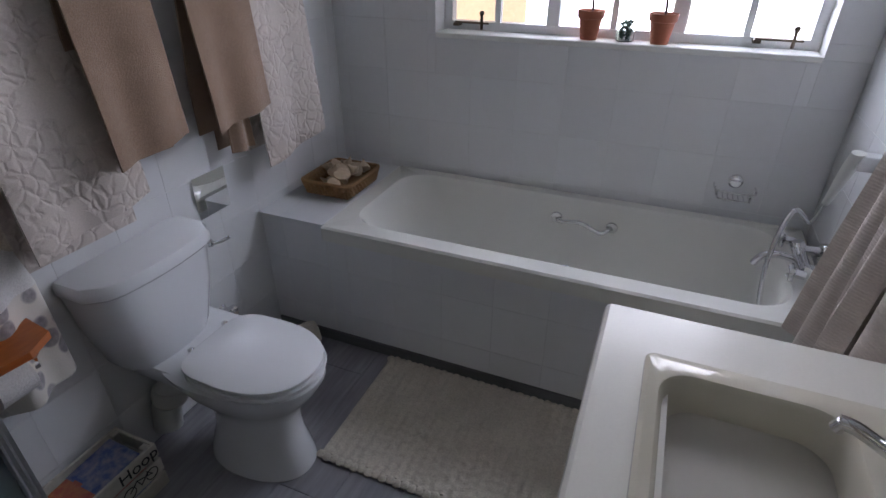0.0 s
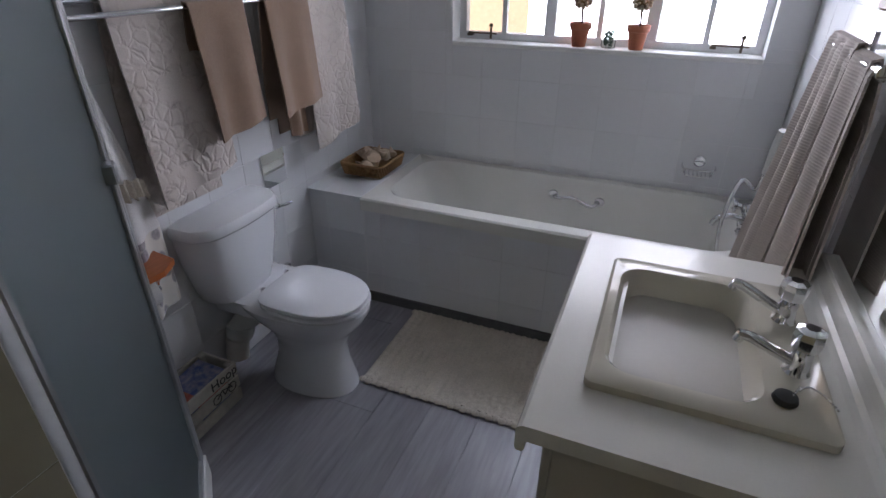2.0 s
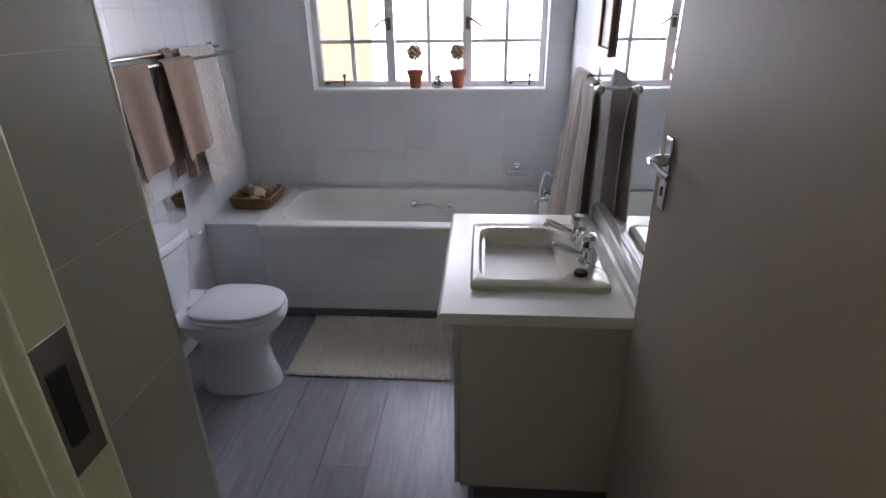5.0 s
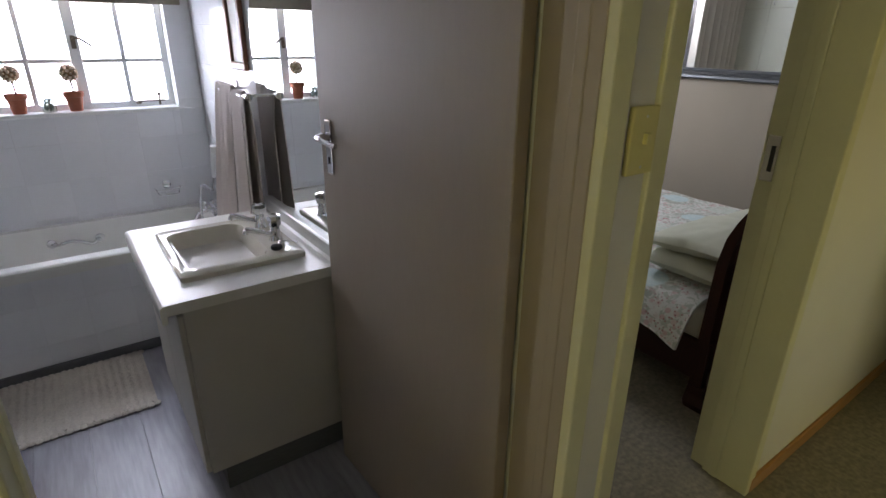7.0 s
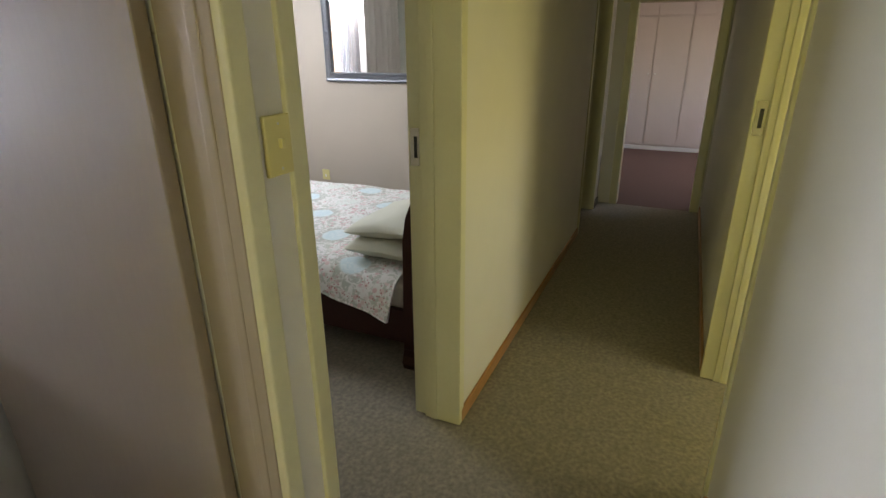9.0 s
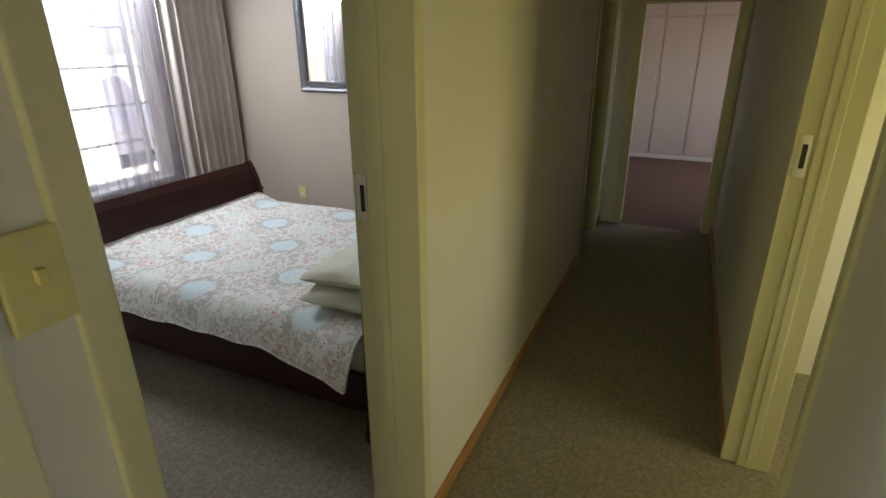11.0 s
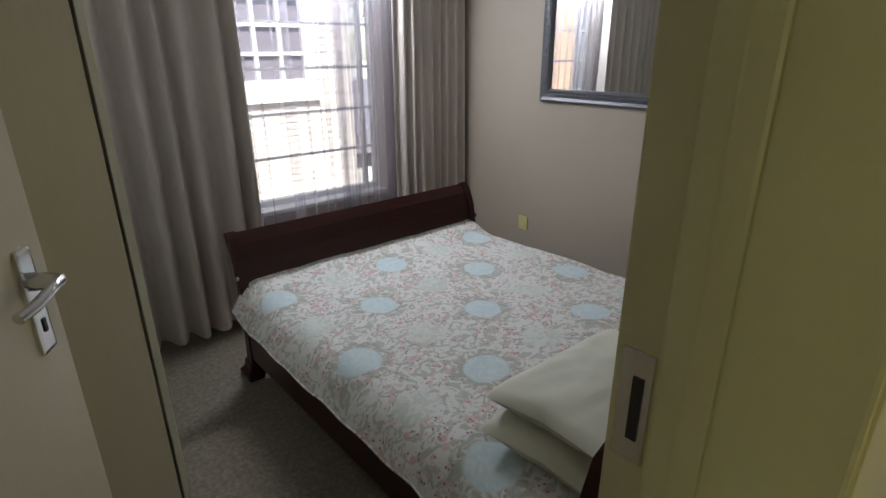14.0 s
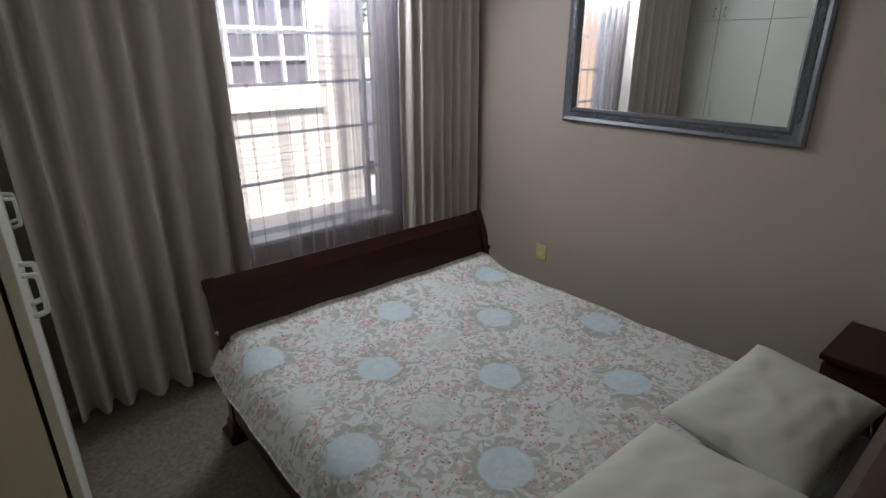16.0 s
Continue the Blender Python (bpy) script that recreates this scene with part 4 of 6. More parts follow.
def draped(name, x, z, y0, y1, zf, zb, mat, label, slant=0.0, seed=0, sign=1, hem=None, fold=0.011, back=0.03, lean=0.02, waves=9):
    """A towel over a rail along y: front drop to zf, back drop to zb."""
    rnd = random.Random(seed)
    ph = rnd.random() * 6
    lf, lb = z - zf, z - zb
    tot = lf + lb + 0.04

    def place(u, v):
        d = v * tot
        y = y0 + (y1 - y0) * u
        if d < lf:
            k = (lf - d)
            px = x + sign * (0.013 + lean * k / lf + fold * math.sin(u * waves + ph + 0.8 * k) * min(1, 0.25 + k / lf))
            pz = z - k + slant * (u - 0.5) * min(1, k / 0.1)
            y += 0.012 * math.sin(u * 5 + ph) * k + 0.03 * (u - 0.5) * k
        elif d < lf + 0.04:
            a = (d - lf) / 0.04 * math.pi
            px, pz = x + sign * 0.013 * math.cos(a), z + 0.013 * math.sin(a)
        else:
            k = d - lf - 0.04
            px = x - sign * (0.013 + min(back, 0.1 * k))
            pz = z - k
            y += 0.01 * math.sin(u * 6 + ph)
        return (px, y, pz)
    t = thing(name, label, "towel", "towels on the rails")
    part("cloth", sheet(26, 60, place, 0.006 * -sign), mat, t, smooth=True)
    if hem:
        bm = sheet(26, 4, lambda u, v: Vector(place(u, (0.012 + v * hem) / tot)) + Vector((sign * 0.006, 0, 0)), 0.002)
        part("woven_band", bm, TAUPE_FLAT, t, "flat woven border")
    return t


TAUPE_FLAT = material("taupe_border", (0.42, 0.31, 0.255), 0.8, grain=0.2, scale=300, bump=0.3)
draped("bath_towel", -0.265, 1.49, 1.535, 1.885, 0.89, 0.8, CARVED, "white bath towel with carved flower relief hanging on the rail", 0.05, 1, lean=0.045)
draped("bath_towel", -0.265, 1.49, 2.42, 2.77, 0.83, 0.85, CARVED, "white bath towel with carved flower relief hanging on the rail", 0.05, 2, lean=0.05)
draped("hand_towel", -0.2, 1.455, 1.78, 2.03, 1.04, 1.0, TAUPE, "taupe hand towel hanging on the rail", 0.03, 3, hem=0.075, lean=0.03)
draped("hand_towel", -0.2, 1.455, 2.14, 2.41, 1.035, 1.0, TAUPE, "taupe hand towel hanging on the rail", 0.03, 4, hem=0.075, lean=0.03)
draped("hand_towel", -0.265, 1.49, 2.28, 2.36, 0.9, 0.9, TAUPE, "taupe towel edge behind the white towel", 0.0, 5)

plate = whole("mirror_tile", box(WX + 0.001, WX + 0.006, 2.12, 2.272, 0.69, 0.845), MIRROR, "small square mirror tile on the wall", "mirror")

# ---- east wall: rail, towel, picture ----
er = thing("towel_rail", "chrome double towel rail with round ends", "towel rail", "towel rails")
for x, y0, y1, z in ((1.66, 1.83, 2.32, 1.385),):
    part("bar", lathe(tube(bmesh.new(), [(x, y0, z), (x, y1, z)], 0.012, 14), [(0.017, 0), (0.017, 0.012), (0.008, 0.016)], (x, y0, z), (0, -1, 0), 14), CHROME, er, smooth=True)
for y in (1.88, 2.28):
    bm = tube(bmesh.new(), [(EX, y, 1.385), (1.66, y, 1.385)], 0.007, 10)
    add_box(bm, EX - 0.006, EX - 0.001, y - 0.016, y + 0.016, 1.345, 1.425, 0.003, 1)
    part("bracket", bm, CHROME, er)
draped("bath_towel", 1.66, 1.385, 1.86, 2.27, 0.6, 0.62, WAFFLE, "beige ribbed bath towel over the rail", 0.0, 7, sign=-1, fold=0.012, lean=0.02, back=0.014, waves=11)
draped("bath_towel", 1.66, 1.397, 1.89, 2.28, 0.62, 0.75, WAFFLE, "beige ribbed bath towel folded over another", 0.0, 9, sign=-1, fold=0.018, lean=0.04, back=0.012, waves=15)
draped("bath_towel", 1.66, 1.409, 2.04, 2.31, 0.63, 1.2, WAFFLE, "beige ribbed towel edge in loose folds", 0.0, 11, sign=-1, fold=0.02, lean=0.07, back=0.02, waves=17)
pf = thing("picture_frame", "brown wooden picture frame with a pale print", "picture")
bm = bmesh.new()
y0, y1, z0, z1 = 2.02, 2.26, 1.48, 1.86
for a in ((y0, y1, z0, z0 + 0.035), (y0, y1, z1 - 0.035, z1), (y0, y0 + 0.035, z0 + 0.035, z1 - 0.035), (y1 - 0.035, y1, z0 + 0.035, z1 - 0.035)):
    add_box(bm, EX - 0.025, EX - 0.002, a[0], a[1], a[2], a[3], 0.005, 1)
part("frame", bm, PIC, pf)
part("print", box(EX - 0.012, EX - 0.004, y0 + 0.03, y1 - 0.03, z0 + 0.03, z1 - 0.03), PAPER, pf)

# ---- bath fittings ----
mx = thing("bath_mixer", "chrome bath mixer with two capstan handles", "tap")
bm = tube(bmesh.new(), [(1.66, 2.66, 0.635), (1.66, 2.86, 0.635)], 0.021, 16)
tube(bm, [(EX, 2.69, 0.635), (1.66, 2.69, 0.635)], 0.017), tube(bm, [(EX, 2.83, 0.635), (1.66, 2.83, 0.635)], 0.017)
for y in (2.69, 2.83):
    lathe(bm, [(0.034, 0), (0.03, 0.012), (0.018, 0.016)], (EX, y, 0.635), (-1, 0, 0), 18)
part("body", bm, CHROME, mx, smooth=True)
bm = tube(bmesh.new(), bend([(1.65, 2.76, 0.625), (1.6, 2.76, 0.635), (1.55, 2.76, 0.62), (1.53, 2.76, 0.585)], 6), 0.013, 12)
part("spout", bm, CHROME, mx, smooth=True)
for y in (2.64, 2.88):
    bm = lathe(bmesh.new(), [(0.014, 0), (0.014, 0.03), (0.02, 0.034)], (1.655, y, 0.635), (-1, 0, 0.15), 14)
    for a in range(4):
        c = radians(45 + 90 * a)
        tube(bm, [(1.62, y, 0.6355), (1.615, y + 0.027 * math.cos(c), 0.6355 + 0.027 * math.sin(c))], 0.008, 8)
    part("handle", bm, CHROME, mx, smooth=True)
part("diverter", lathe(bmesh.new(), [(0.012, 0), (0.012, 0.03), (0.018, 0.035), (0.014, 0.05)], (1.655, 2.76, 0.65), (-0.4, 0, 1), 14), CHROME, mx, smooth=True)
hs = thing("hand_shower", "white hand shower on a wall bracket with a chrome hose", "shower")
bm = bmesh.new()
ax = Vector((0.0, -0.115, 0.21)).normalized()
for (w, d, t) in ((0.0, 0, 0),):
    p0 = Vector((1.672, 2.775, 0.835))
    side, nrm = Vector((1, 0, 0)), ax.cross(Vector((1, 0, 0)))
    rings = []
    for k, (hw, ht) in enumerate(((0.011, 0.011), (0.014, 0.012), (0.018, 0.013), (0.021, 0.014), (0.019, 0.012))):
        c = p0 + ax * 0.058 * k
        rings.append([tuple(c + side * hw * math.cos(a) + nrm * ht * math.sin(a)) for a in [2 * math.pi * i / 12 for i in range(12)]])
    loft(bm, rings)
part("handle", bm, PLASTIC, hs, smooth=True)
part("bracket", box(1.68, EX - 0.001, 2.66, 2.715, 0.985, 1.03, 0.005), ALU, hs, "grey plastic bracket")
bm = tube(bmesh.new(), bend([(1.672, 2.775, 0.835), (1.665, 2.83, 0.74), (1.6, 2.8, 0.78), (1.56, 2.72, 0.62), (1.58, 2.66, 0.42), (1.62, 2.7, 0.36), (1.63, 2.76, 0.5), (1.65, 2.76, 0.61)], 12), 0.0085, 10)
part("hose", bm, CHROME, hs, "ribbed chrome hose", smooth=True)
sd = thing("soap_dish", "chrome wire soap dish on the tiles", "soap dish")
bm = lathe(bmesh.new(), [(0.026, 0), (0.026, 0.012), (0.018, 0.02)], (1.45, NY, 0.752), (0, -1, 0), 20)
part("mount", bm, CHROME, sd, smooth=True)
bm = bmesh.new()
for z, hw in ((0.735, 0.072), (0.705, 0.06)):
    tube(bm, bend([(1.45 - hw, NY - 0.005, z), (1.45 - hw, NY - 0.06, z), (1.45 - hw + 0.02, NY - 0.085, z), (1.45 + hw - 0.02, NY - 0.085, z), (1.45 + hw, NY - 0.06, z), (1.45 + hw, NY - 0.005, z)], 4), 0.0032, 8)
for i in range(7):
    x = 1.45 - 0.054 + 0.018 * i
    tube(bm, [(x, NY - 0.006, 0.703), (x, NY - 0.084, 0.703)], 0.0025, 6)
for s in (-1, 1):
    tube(bm, [(1.45 + s * 0.07, NY - 0.05, 0.737), (1.45 + s * 0.058, NY - 0.05, 0.704)], 0.003, 6)
part("wire_tray", bm, CHROME, sd)

# ---- basket of shells on the ledge ----
bk = thing("shell_basket", "square wicker basket filled with sea shells on the ledge", "basket")
bm = bmesh.new()
kx, ky, hwx, hwy = -0.125, 2.76, 0.105, 0.125
for j in range(5):
    z = RZ + 0.007 + 0.011 * j
    gx = 0.006 * j * 0.4
    n = 84
    ring = rounded(kx, ky, hwx + gx, hwy + gx, 0.02, z, 5)
    pts = []
    for i in range(len(ring)):
        a, b = Vector(ring[i]), Vector(ring[(i + 1) % len(ring)])
        m = max(1, int((b - a).length / 0.012))
        for s in range(m):
            p = a.lerp(b, s / m)
            nn = (p - Vector((kx, ky, z))).normalized()
            pts.append(p + nn * 0.004 * (1 if (len(pts) + j) % 2 else -1))
    tube(bm, pts + [pts[0]], 0.006, 6)
tube(bm, [Vector(p) + Vector((0, 0, 0.062)) for p in rounded(kx, ky, hwx + 0.014, hwy + 0.014, 0.025, RZ, 5)] + [(kx + hwx + 0.014, ky + hwy - 0.011, RZ + 0.062)], 0.008, 7)
part("weave", bm, WICKER, bk)
part("base", box(kx - hwx, kx + hwx, ky - hwy, ky + hwy, RZ + 0.001, RZ + 0.012), WICKER, bk)
rnd = random.Random(5)
for i in range(26):
    bm = bmesh.new()
    r = rnd.uniform(0.018, 0.036)
    if i % 2:
        lathe(bm, [(0.002, 0), (r * 0.9, r * 0.45), (r * 0.75, r * 0.9), (r * 0.5, r * 1.2), (r * 0.25, r * 1.7), (0.001, r * 2.2)], (0, 0, 0), n=9)
    else:
        lathe(bm, [(0.002, 0), (r * 0.7, r * 0.2), (r * 1.1, r * 0.5), (r * 1.15, r * 0.55), (r * 0.6, r * 0.7), (0.002, r * 0.75)], (0, 0, 0), n=9)
    bm.transform(pose(kx + rnd.uniform(-0.075, 0.075), ky + rnd.uniform(-0.09, 0.09), RZ + 0.03 + rnd.uniform(0, 0.035), rnd.uniform(-70, 70), rnd.uniform(-70, 70), rnd.uniform(0, 360)))
    part("shell", bm, SHELLM, bk, smooth=True)


# ---- window sill things ----
def topiary(x, y, seed):
    t = thing("potted_topiary", "small shell-ball topiary in a terracotta pot on the sill", "pot plant", "pots on the sill", at=(x, y, wz0 + 0.0115))
    bm = lathe(bmesh.new(), [(0.031, 0), (0.043, 0.075), (0.05, 0.078), (0.052, 0.105), (0.045, 0.105), (0.042, 0.09), (0.02, 0.088)], (0, 0, 0), n=28)
    part("pot", bm, TERRA, t)
    part("stem", tube(bmesh.new(), bend([(0, 0, 0.085), (0.004, 0, 0.12), (-0.002, 0, 0.17)], 4), 0.005, 8), MAHOG, t)
    rn = random.Random(seed)
    core = bmesh.new()
    bmesh.ops.create_icosphere(core, subdivisions=2, radius=0.036, matrix=Matrix.Translation((0, 0, 0.205)))
    part("core", core, WICKER, t)
    for i in range(46):
        a, h = i * 2.39996, 1 - 2 * (i + 0.5) / 46
        r = math.sqrt(1 - h * h)
        bm = bmesh.new()
        bmesh.ops.create_icosphere(bm, subdivisions=1, radius=rn.uniform(0.007, 0.011), matrix=Matrix.Translation((0.04 * r * math.cos(a), 0.04 * r * math.sin(a), 0.205 + 0.04 * h)))
        part("ball", bm, SHELLM, t, smooth=True)
    return t


topiary(0.815, 3.14, 1), topiary(1.075, 3.14, 2)
jar = thing("glass_jar", "small glass jar of grey-green glass pebbles on the sill", "jar", at=(0.95, 3.15, wz0 + 0.0115))
part("glass", lathe(bmesh.new(), [(0.03, 0), (0.033, 0.005), (0.033, 0.085), (0.026, 0.095), (0.026, 0.115), (0.023, 0.115), (0.023, 0.095), (0.03, 0.083), (0.03, 0.006)], (0, 0, 0), n=24), JARG, jar, smooth=True)
rnd = random.Random(8)
for i in range(60):
    bm = bmesh.new()
    a, r = rnd.random() * 6.28, 0.023 * math.sqrt(rnd.random())
    bmesh.ops.create_icosphere(bm, subdivisions=1, radius=0.0062, matrix=pose(r * math.cos(a), r * math.sin(a), 0.011 + 0.062 * i / 60, 30 * i, 50 * i, 0))
    part("pebble", bm, TEALGLASS, jar)
part("stopper", lathe(bmesh.new(), [(0.022, 0.116), (0.022, 0.12), (0.008, 0.124), (0.011, 0.138), (0.004, 0.145)], (0, 0, 0), n=16), JARG, jar, smooth=True)

# ---- shelf with roll, bag, crate on the west side ----
sh = thing("wall_shelf", "orange stained wooden shelf with a paper roll holder", "shelf")
bm = bmesh.new()
loft(bm, [[(WX, 1.27, z), (-0.17, 1.27, z), (-0.125, 1.32, z), (-0.115, 1.4, z), (-0.15, 1.47, z), (WX, 1.49, z)] for z in (0.705, 0.725)])
part("board", bm, ORANGE, sh)
for y in (1.31, 1.44):
    bm = bmesh.new()
    prof = [(WX, 0.704), (-0.19, 0.704), (-0.2, 0.66), (-0.235, 0.62), (-0.245, 0.57), (-0.27, 0.54), (WX, 0.53)]
    loft(bm, [[(x, y, z) for x, z in prof], [(x, y + 0.018, z) for x, z in prof]])
    part("bracket", bm, ORANGE, sh)
part("rod", tube(bmesh.new(), [(-0.24, 1.328, 0.6), (-0.24, 1.455, 0.6)], 0.012, 10), CHROME, sh)
tp = whole("paper_roll", lathe(bmesh.new(), [(0.02, 0), (0.05, 0), (0.05, 0.09), (0.02, 0.09), (0.02, 0)], (-0.24, 1.335, 0.6), (0, 1, 0), 24), FRINGE, "white toilet paper roll on the holder", "paper roll", smooth=False)
bt = thing("lotion_bottle", "clear plastic lotion bottle standing on the shelf", "bottle", at=(-0.23, 1.36, 0.7255))
part("body", lathe(bmesh.new(), [(0.028, 0), (0.03, 0.006), (0.03, 0.09), (0.012, 0.11)], (0, 0, 0), n=20), JARG, bt, smooth=True)
part("cap", lathe(bmesh.new(), [(0.013, 0.108), (0.013, 0.14), (0.01, 0.142)], (0, 0, 0), n=16), PLASTIC, bt)
SEASHELL = material("shell_print_cotton", (0.66, 0.62, 0.56), 0.9, grain=0.1, scale=200, bump=0.2)
_nd, _lk = SEASHELL.node_tree.nodes, SEASHELL.node_tree.links
_v = _nd.new("ShaderNodeTexVoronoi")
_v.inputs["Scale"].default_value = 17
_g = _nd.new("ShaderNodeNewGeometry")
_lk.new(_g.outputs["Position"], _v.inputs[0])
_mr = _nd.new("ShaderNodeMapRange")
_mr.inputs[1].default_value, _mr.inputs[2].default_value = 0.5, 0.4
_lk.new(_v.outputs["Distance"], _mr.inputs[0])
_mx = _nd.new("ShaderNodeMix")
_mx.data_type = "RGBA"
_wv = _nd.new("ShaderNodeTexNoise")
_wv.inputs["Scale"].default_value = 60
_lk.new(_g.outputs["Position"], _wv.inputs[0])
_m2 = _nd.new("ShaderNodeMix")
_m2.data_type = "RGBA"
_m2.inputs[6].default_value, _m2.inputs[7].default_value = (0.16, 0.15, 0.17, 1), (0.5, 0.46, 0.45, 1)
_lk.new(_wv.outputs[0], _m2.inputs[0])
_lk.new(_mr.outputs[0], _mx.inputs[0])
_mx.inputs[6].default_value = (0.66, 0.62, 0.56, 1)
_lk.new(_m2.outputs[2], _mx.inputs[7])
_lk.new(_mx.outputs[2], _nd["Principled BSDF"].inputs["Base Color"])
bag = thing("hanging_bag", "cream cotton bag with a printed shell border hanging on the wall", "bag")


def bag_place(u, v):
    z = 1.36 - 0.86 * v
    w = 0.03 + 0.15 * min(1, v * 1.5) ** 0.8
    y = 1.4 + (u - 0.5) * 2 * w * 0.72 + 0.02 * v
    return (WX + 0.03 + 0.055 * math.sin(u * math.pi) * min(1, 0.25 + v * 1.6) + 0.012 * math.sin(u * 13 + v * 2) * (0.3 + v), y, z)


part("cloth", sheet(30, 40, lambda u, v: bag_place(u, v * 0.66), 0.003), FRINGE, bag, smooth=True)
part("printed_border", sheet(30, 20, lambda u, v: bag_place(u, 0.66 + v * 0.34), 0.003), SEASHELL, bag, "grey shell print", smooth=True)
part("ruffle", sheet(70, 5, lambda u, v: (WX + 0.07 + 0.03 * math.sin(u * math.pi) + (0.004 + 0.012 * v) * math.sin(u * 46), 1.29 + 0.22 * u, 1.03 - 0.06 * v - 0.05 * u + 0.006 * math.sin(u * 31)), 0.002), RUG, bag, "ragged cotton ruffle", smooth=True)
part("cord", tube(bmesh.new(), bend([(WX + 0.03, 1.4, 1.36), (WX + 0.03, 1.42, 1.42), (WX + 0.01, 1.4, 1.5)], 4), 0.003, 6), RUG, bag)

crate = thing("magazine_crate", "whitewashed slatted wooden crate of magazines on the floor", "crate")
c0, c1, d0, d1 = WX + 0.012, -0.125, 1.262, 1.592
for i in range(3):
    z = 0.012 + 0.066 * i
    for a in ((c1 - 0.01, c1, d0, d1), (c0, c0 + 0.01, d0, d1), (c0 + 0.01, c1 - 0.01, d1 - 0.012, d1 - 0.002), (c0 + 0.01, c1 - 0.01, d0 + 0.002, d0 + 0.012)):
        part("slat", box(a[0], a[1], a[2], a[3], z, z + 0.054, 0.002, 1), WHITEWOOD, crate)
for x in (c0 + 0.011, c1 - 0.033):
    for y in (d0 + 0.013, d1 - 0.035):
        part("corner_post", box(x, x + 0.022, y, y + 0.022, 0.0, 0.198, 0.002, 1), WHITEWOOD, crate)
part("bottom", box(c0 + 0.011, c1 - 0.011, d0 + 0.013, d1 - 0.013, 0.003, 0.011), WHITEWOOD, crate)
fo = bpy.data.curves.new("word", "FONT")
fo.body, fo.size, fo.extrude = "Hoop", 0.058, 0.0006
wd = new("lettering", fo)
wd.matrix_world = pose(c1 + 0.0006, 1.475, 0.155, 90, 0, 90)
me = bpy.data.meshes.new_from_object(wd)
me.materials.append(INK)
bpy.data.objects.remove(wd)
wd = new("lettering", me)
wd.matrix_world = pose(c1 + 0.0006, 1.455, 0.153, 90, 0, 90)
wd.parent = crate
tagged(wd, "black stencilled word")
bm = bmesh.new()
for yc in (1.47, 1.55):
    tube(bm, [(c1 + 0.0015, yc + 0.02 * math.cos(a), 0.106 + 0.02 * math.sin(a)) for a in [i * 0.4488 for i in range(15)]], 0.0018, 6)
for a, b in (((1.47, 0.106), (1.5, 0.128)), ((1.5, 0.128), (1.55, 0.106)), ((1.5, 0.128), (1.51, 0.1)), ((1.51, 0.1), (1.54, 0.126)), ((1.535, 0.13), (1.55, 0.106))):
    tube(bm, [(c1 + 0.0015, a[0], a[1]), (c1 + 0.0015, b[0], b[1])], 0.0018, 6)
part("stencil", bm, INK, crate, "black stencilled bicycle")
rnd = random.Random(12)
for i in range(13):
    hue = [(0.07, 0.12, 0.32), (0.42, 0.09, 0.07), (0.06, 0.1, 0.3), (0.5, 0.22, 0.08), (0.1, 0.16, 0.4)][i % 5]
    mg = material("magazine_cover", hue, 0.3, grain=0.55, scale=45, colour2=[(0.55, 0.5, 0.45), (0.03, 0.03, 0.05), (0.6, 0.3, 0.1)][i % 3])
    yy_ = d0 + (0.09 if i % 2 else 0.215)
    bm = box(-0.068, 0.068, -0.075, 0.075, 0, 0.009, 0.0015, 1)
    for k in range(4):
        w0 = rnd.uniform(-0.06, 0.0)
        vv = 0.06 - 0.034 * k
        add_box(bm, w0, w0 + rnd.uniform(0.03, 0.06), vv - rnd.uniform(0.008, 0.02), vv, 0.008, 0.0096)
    bm.transform(pose(-0.213, yy_, 0.05 + 0.0105 * i, rnd.uniform(-1, 1) + (5 if i > 10 else 0), 0, rnd.uniform(-3, 3)))
    whole("magazine", bm, mg, "glossy magazine lying in the crate", "magazine", "magazines in the crate")

# ---- bath mat ----
mat_t = thing("bath_mat", "cream knotted cotton bath mat on the floor", "bath mat")
bm = bmesh.new()
rx0, rx1, ry0, ry1 = 0.27, 1.085, 1.885, 2.4
nx, ny = 120, 70


def mat_z(x, y):
    rib = math.sin((x - rx0) * 2 * math.pi / 0.034)
    kn = noise.noise((x * 55, y * 38, 2.0))
    return 0.013 + 0.004 * rib * (0.6 + 0.4 * math.sin(y * 2 * math.pi / 0.03 + 3 * math.sin(x * 90))) + 0.004 * kn


g = [[bm.verts.new((rx0 + (rx1 - rx0) * i / nx, ry0 + (ry1 - ry0) * j / ny + 0.004 * math.sin(i * 0.5), mat_z(rx0 + (rx1 - rx0) * i / nx, ry0 + (ry1 - ry0) * j / ny))) for j in range(ny + 1)] for i in range(nx + 1)]
for i in range(nx):
    for j in range(ny):
        bm.faces.new((g[i][j], g[i + 1][j], g[i + 1][j + 1], g[i][j + 1]))
ext = bmesh.ops.extrude_face_region(bm, geom=bm.faces[:])
for v in ext["geom"]:
    if isinstance(v, bmesh.types.BMVert):
        v.co.z = 0.001
part("weave", bm, RUG, mat_t, smooth=True)
for y, s in ((ry0, -1), (ry1, 1)):
    bm = bmesh.new()
    k = 0
    x = rx0
    while x < rx1:
        lathe(bm, [(0.004, 0.0), (0.016, 0.003), (0.017, 0.009), (0.01, 0.015), (0.002, 0.016)], (x, y + s * (0.006 + 0.004 * (k % 2)), 0.001), n=9)
        x += 0.027
        k += 1
    part("fringe", bm, RUG, mat_t, "scalloped edge", smooth=True)

# ---- bedroom: bed ----
bed = thing("sleigh_bed", "dark mahogany sleigh bed", "bed")
BX, BE, BY0, BY1 = 3.17, 4.82, 0.41, 2.5


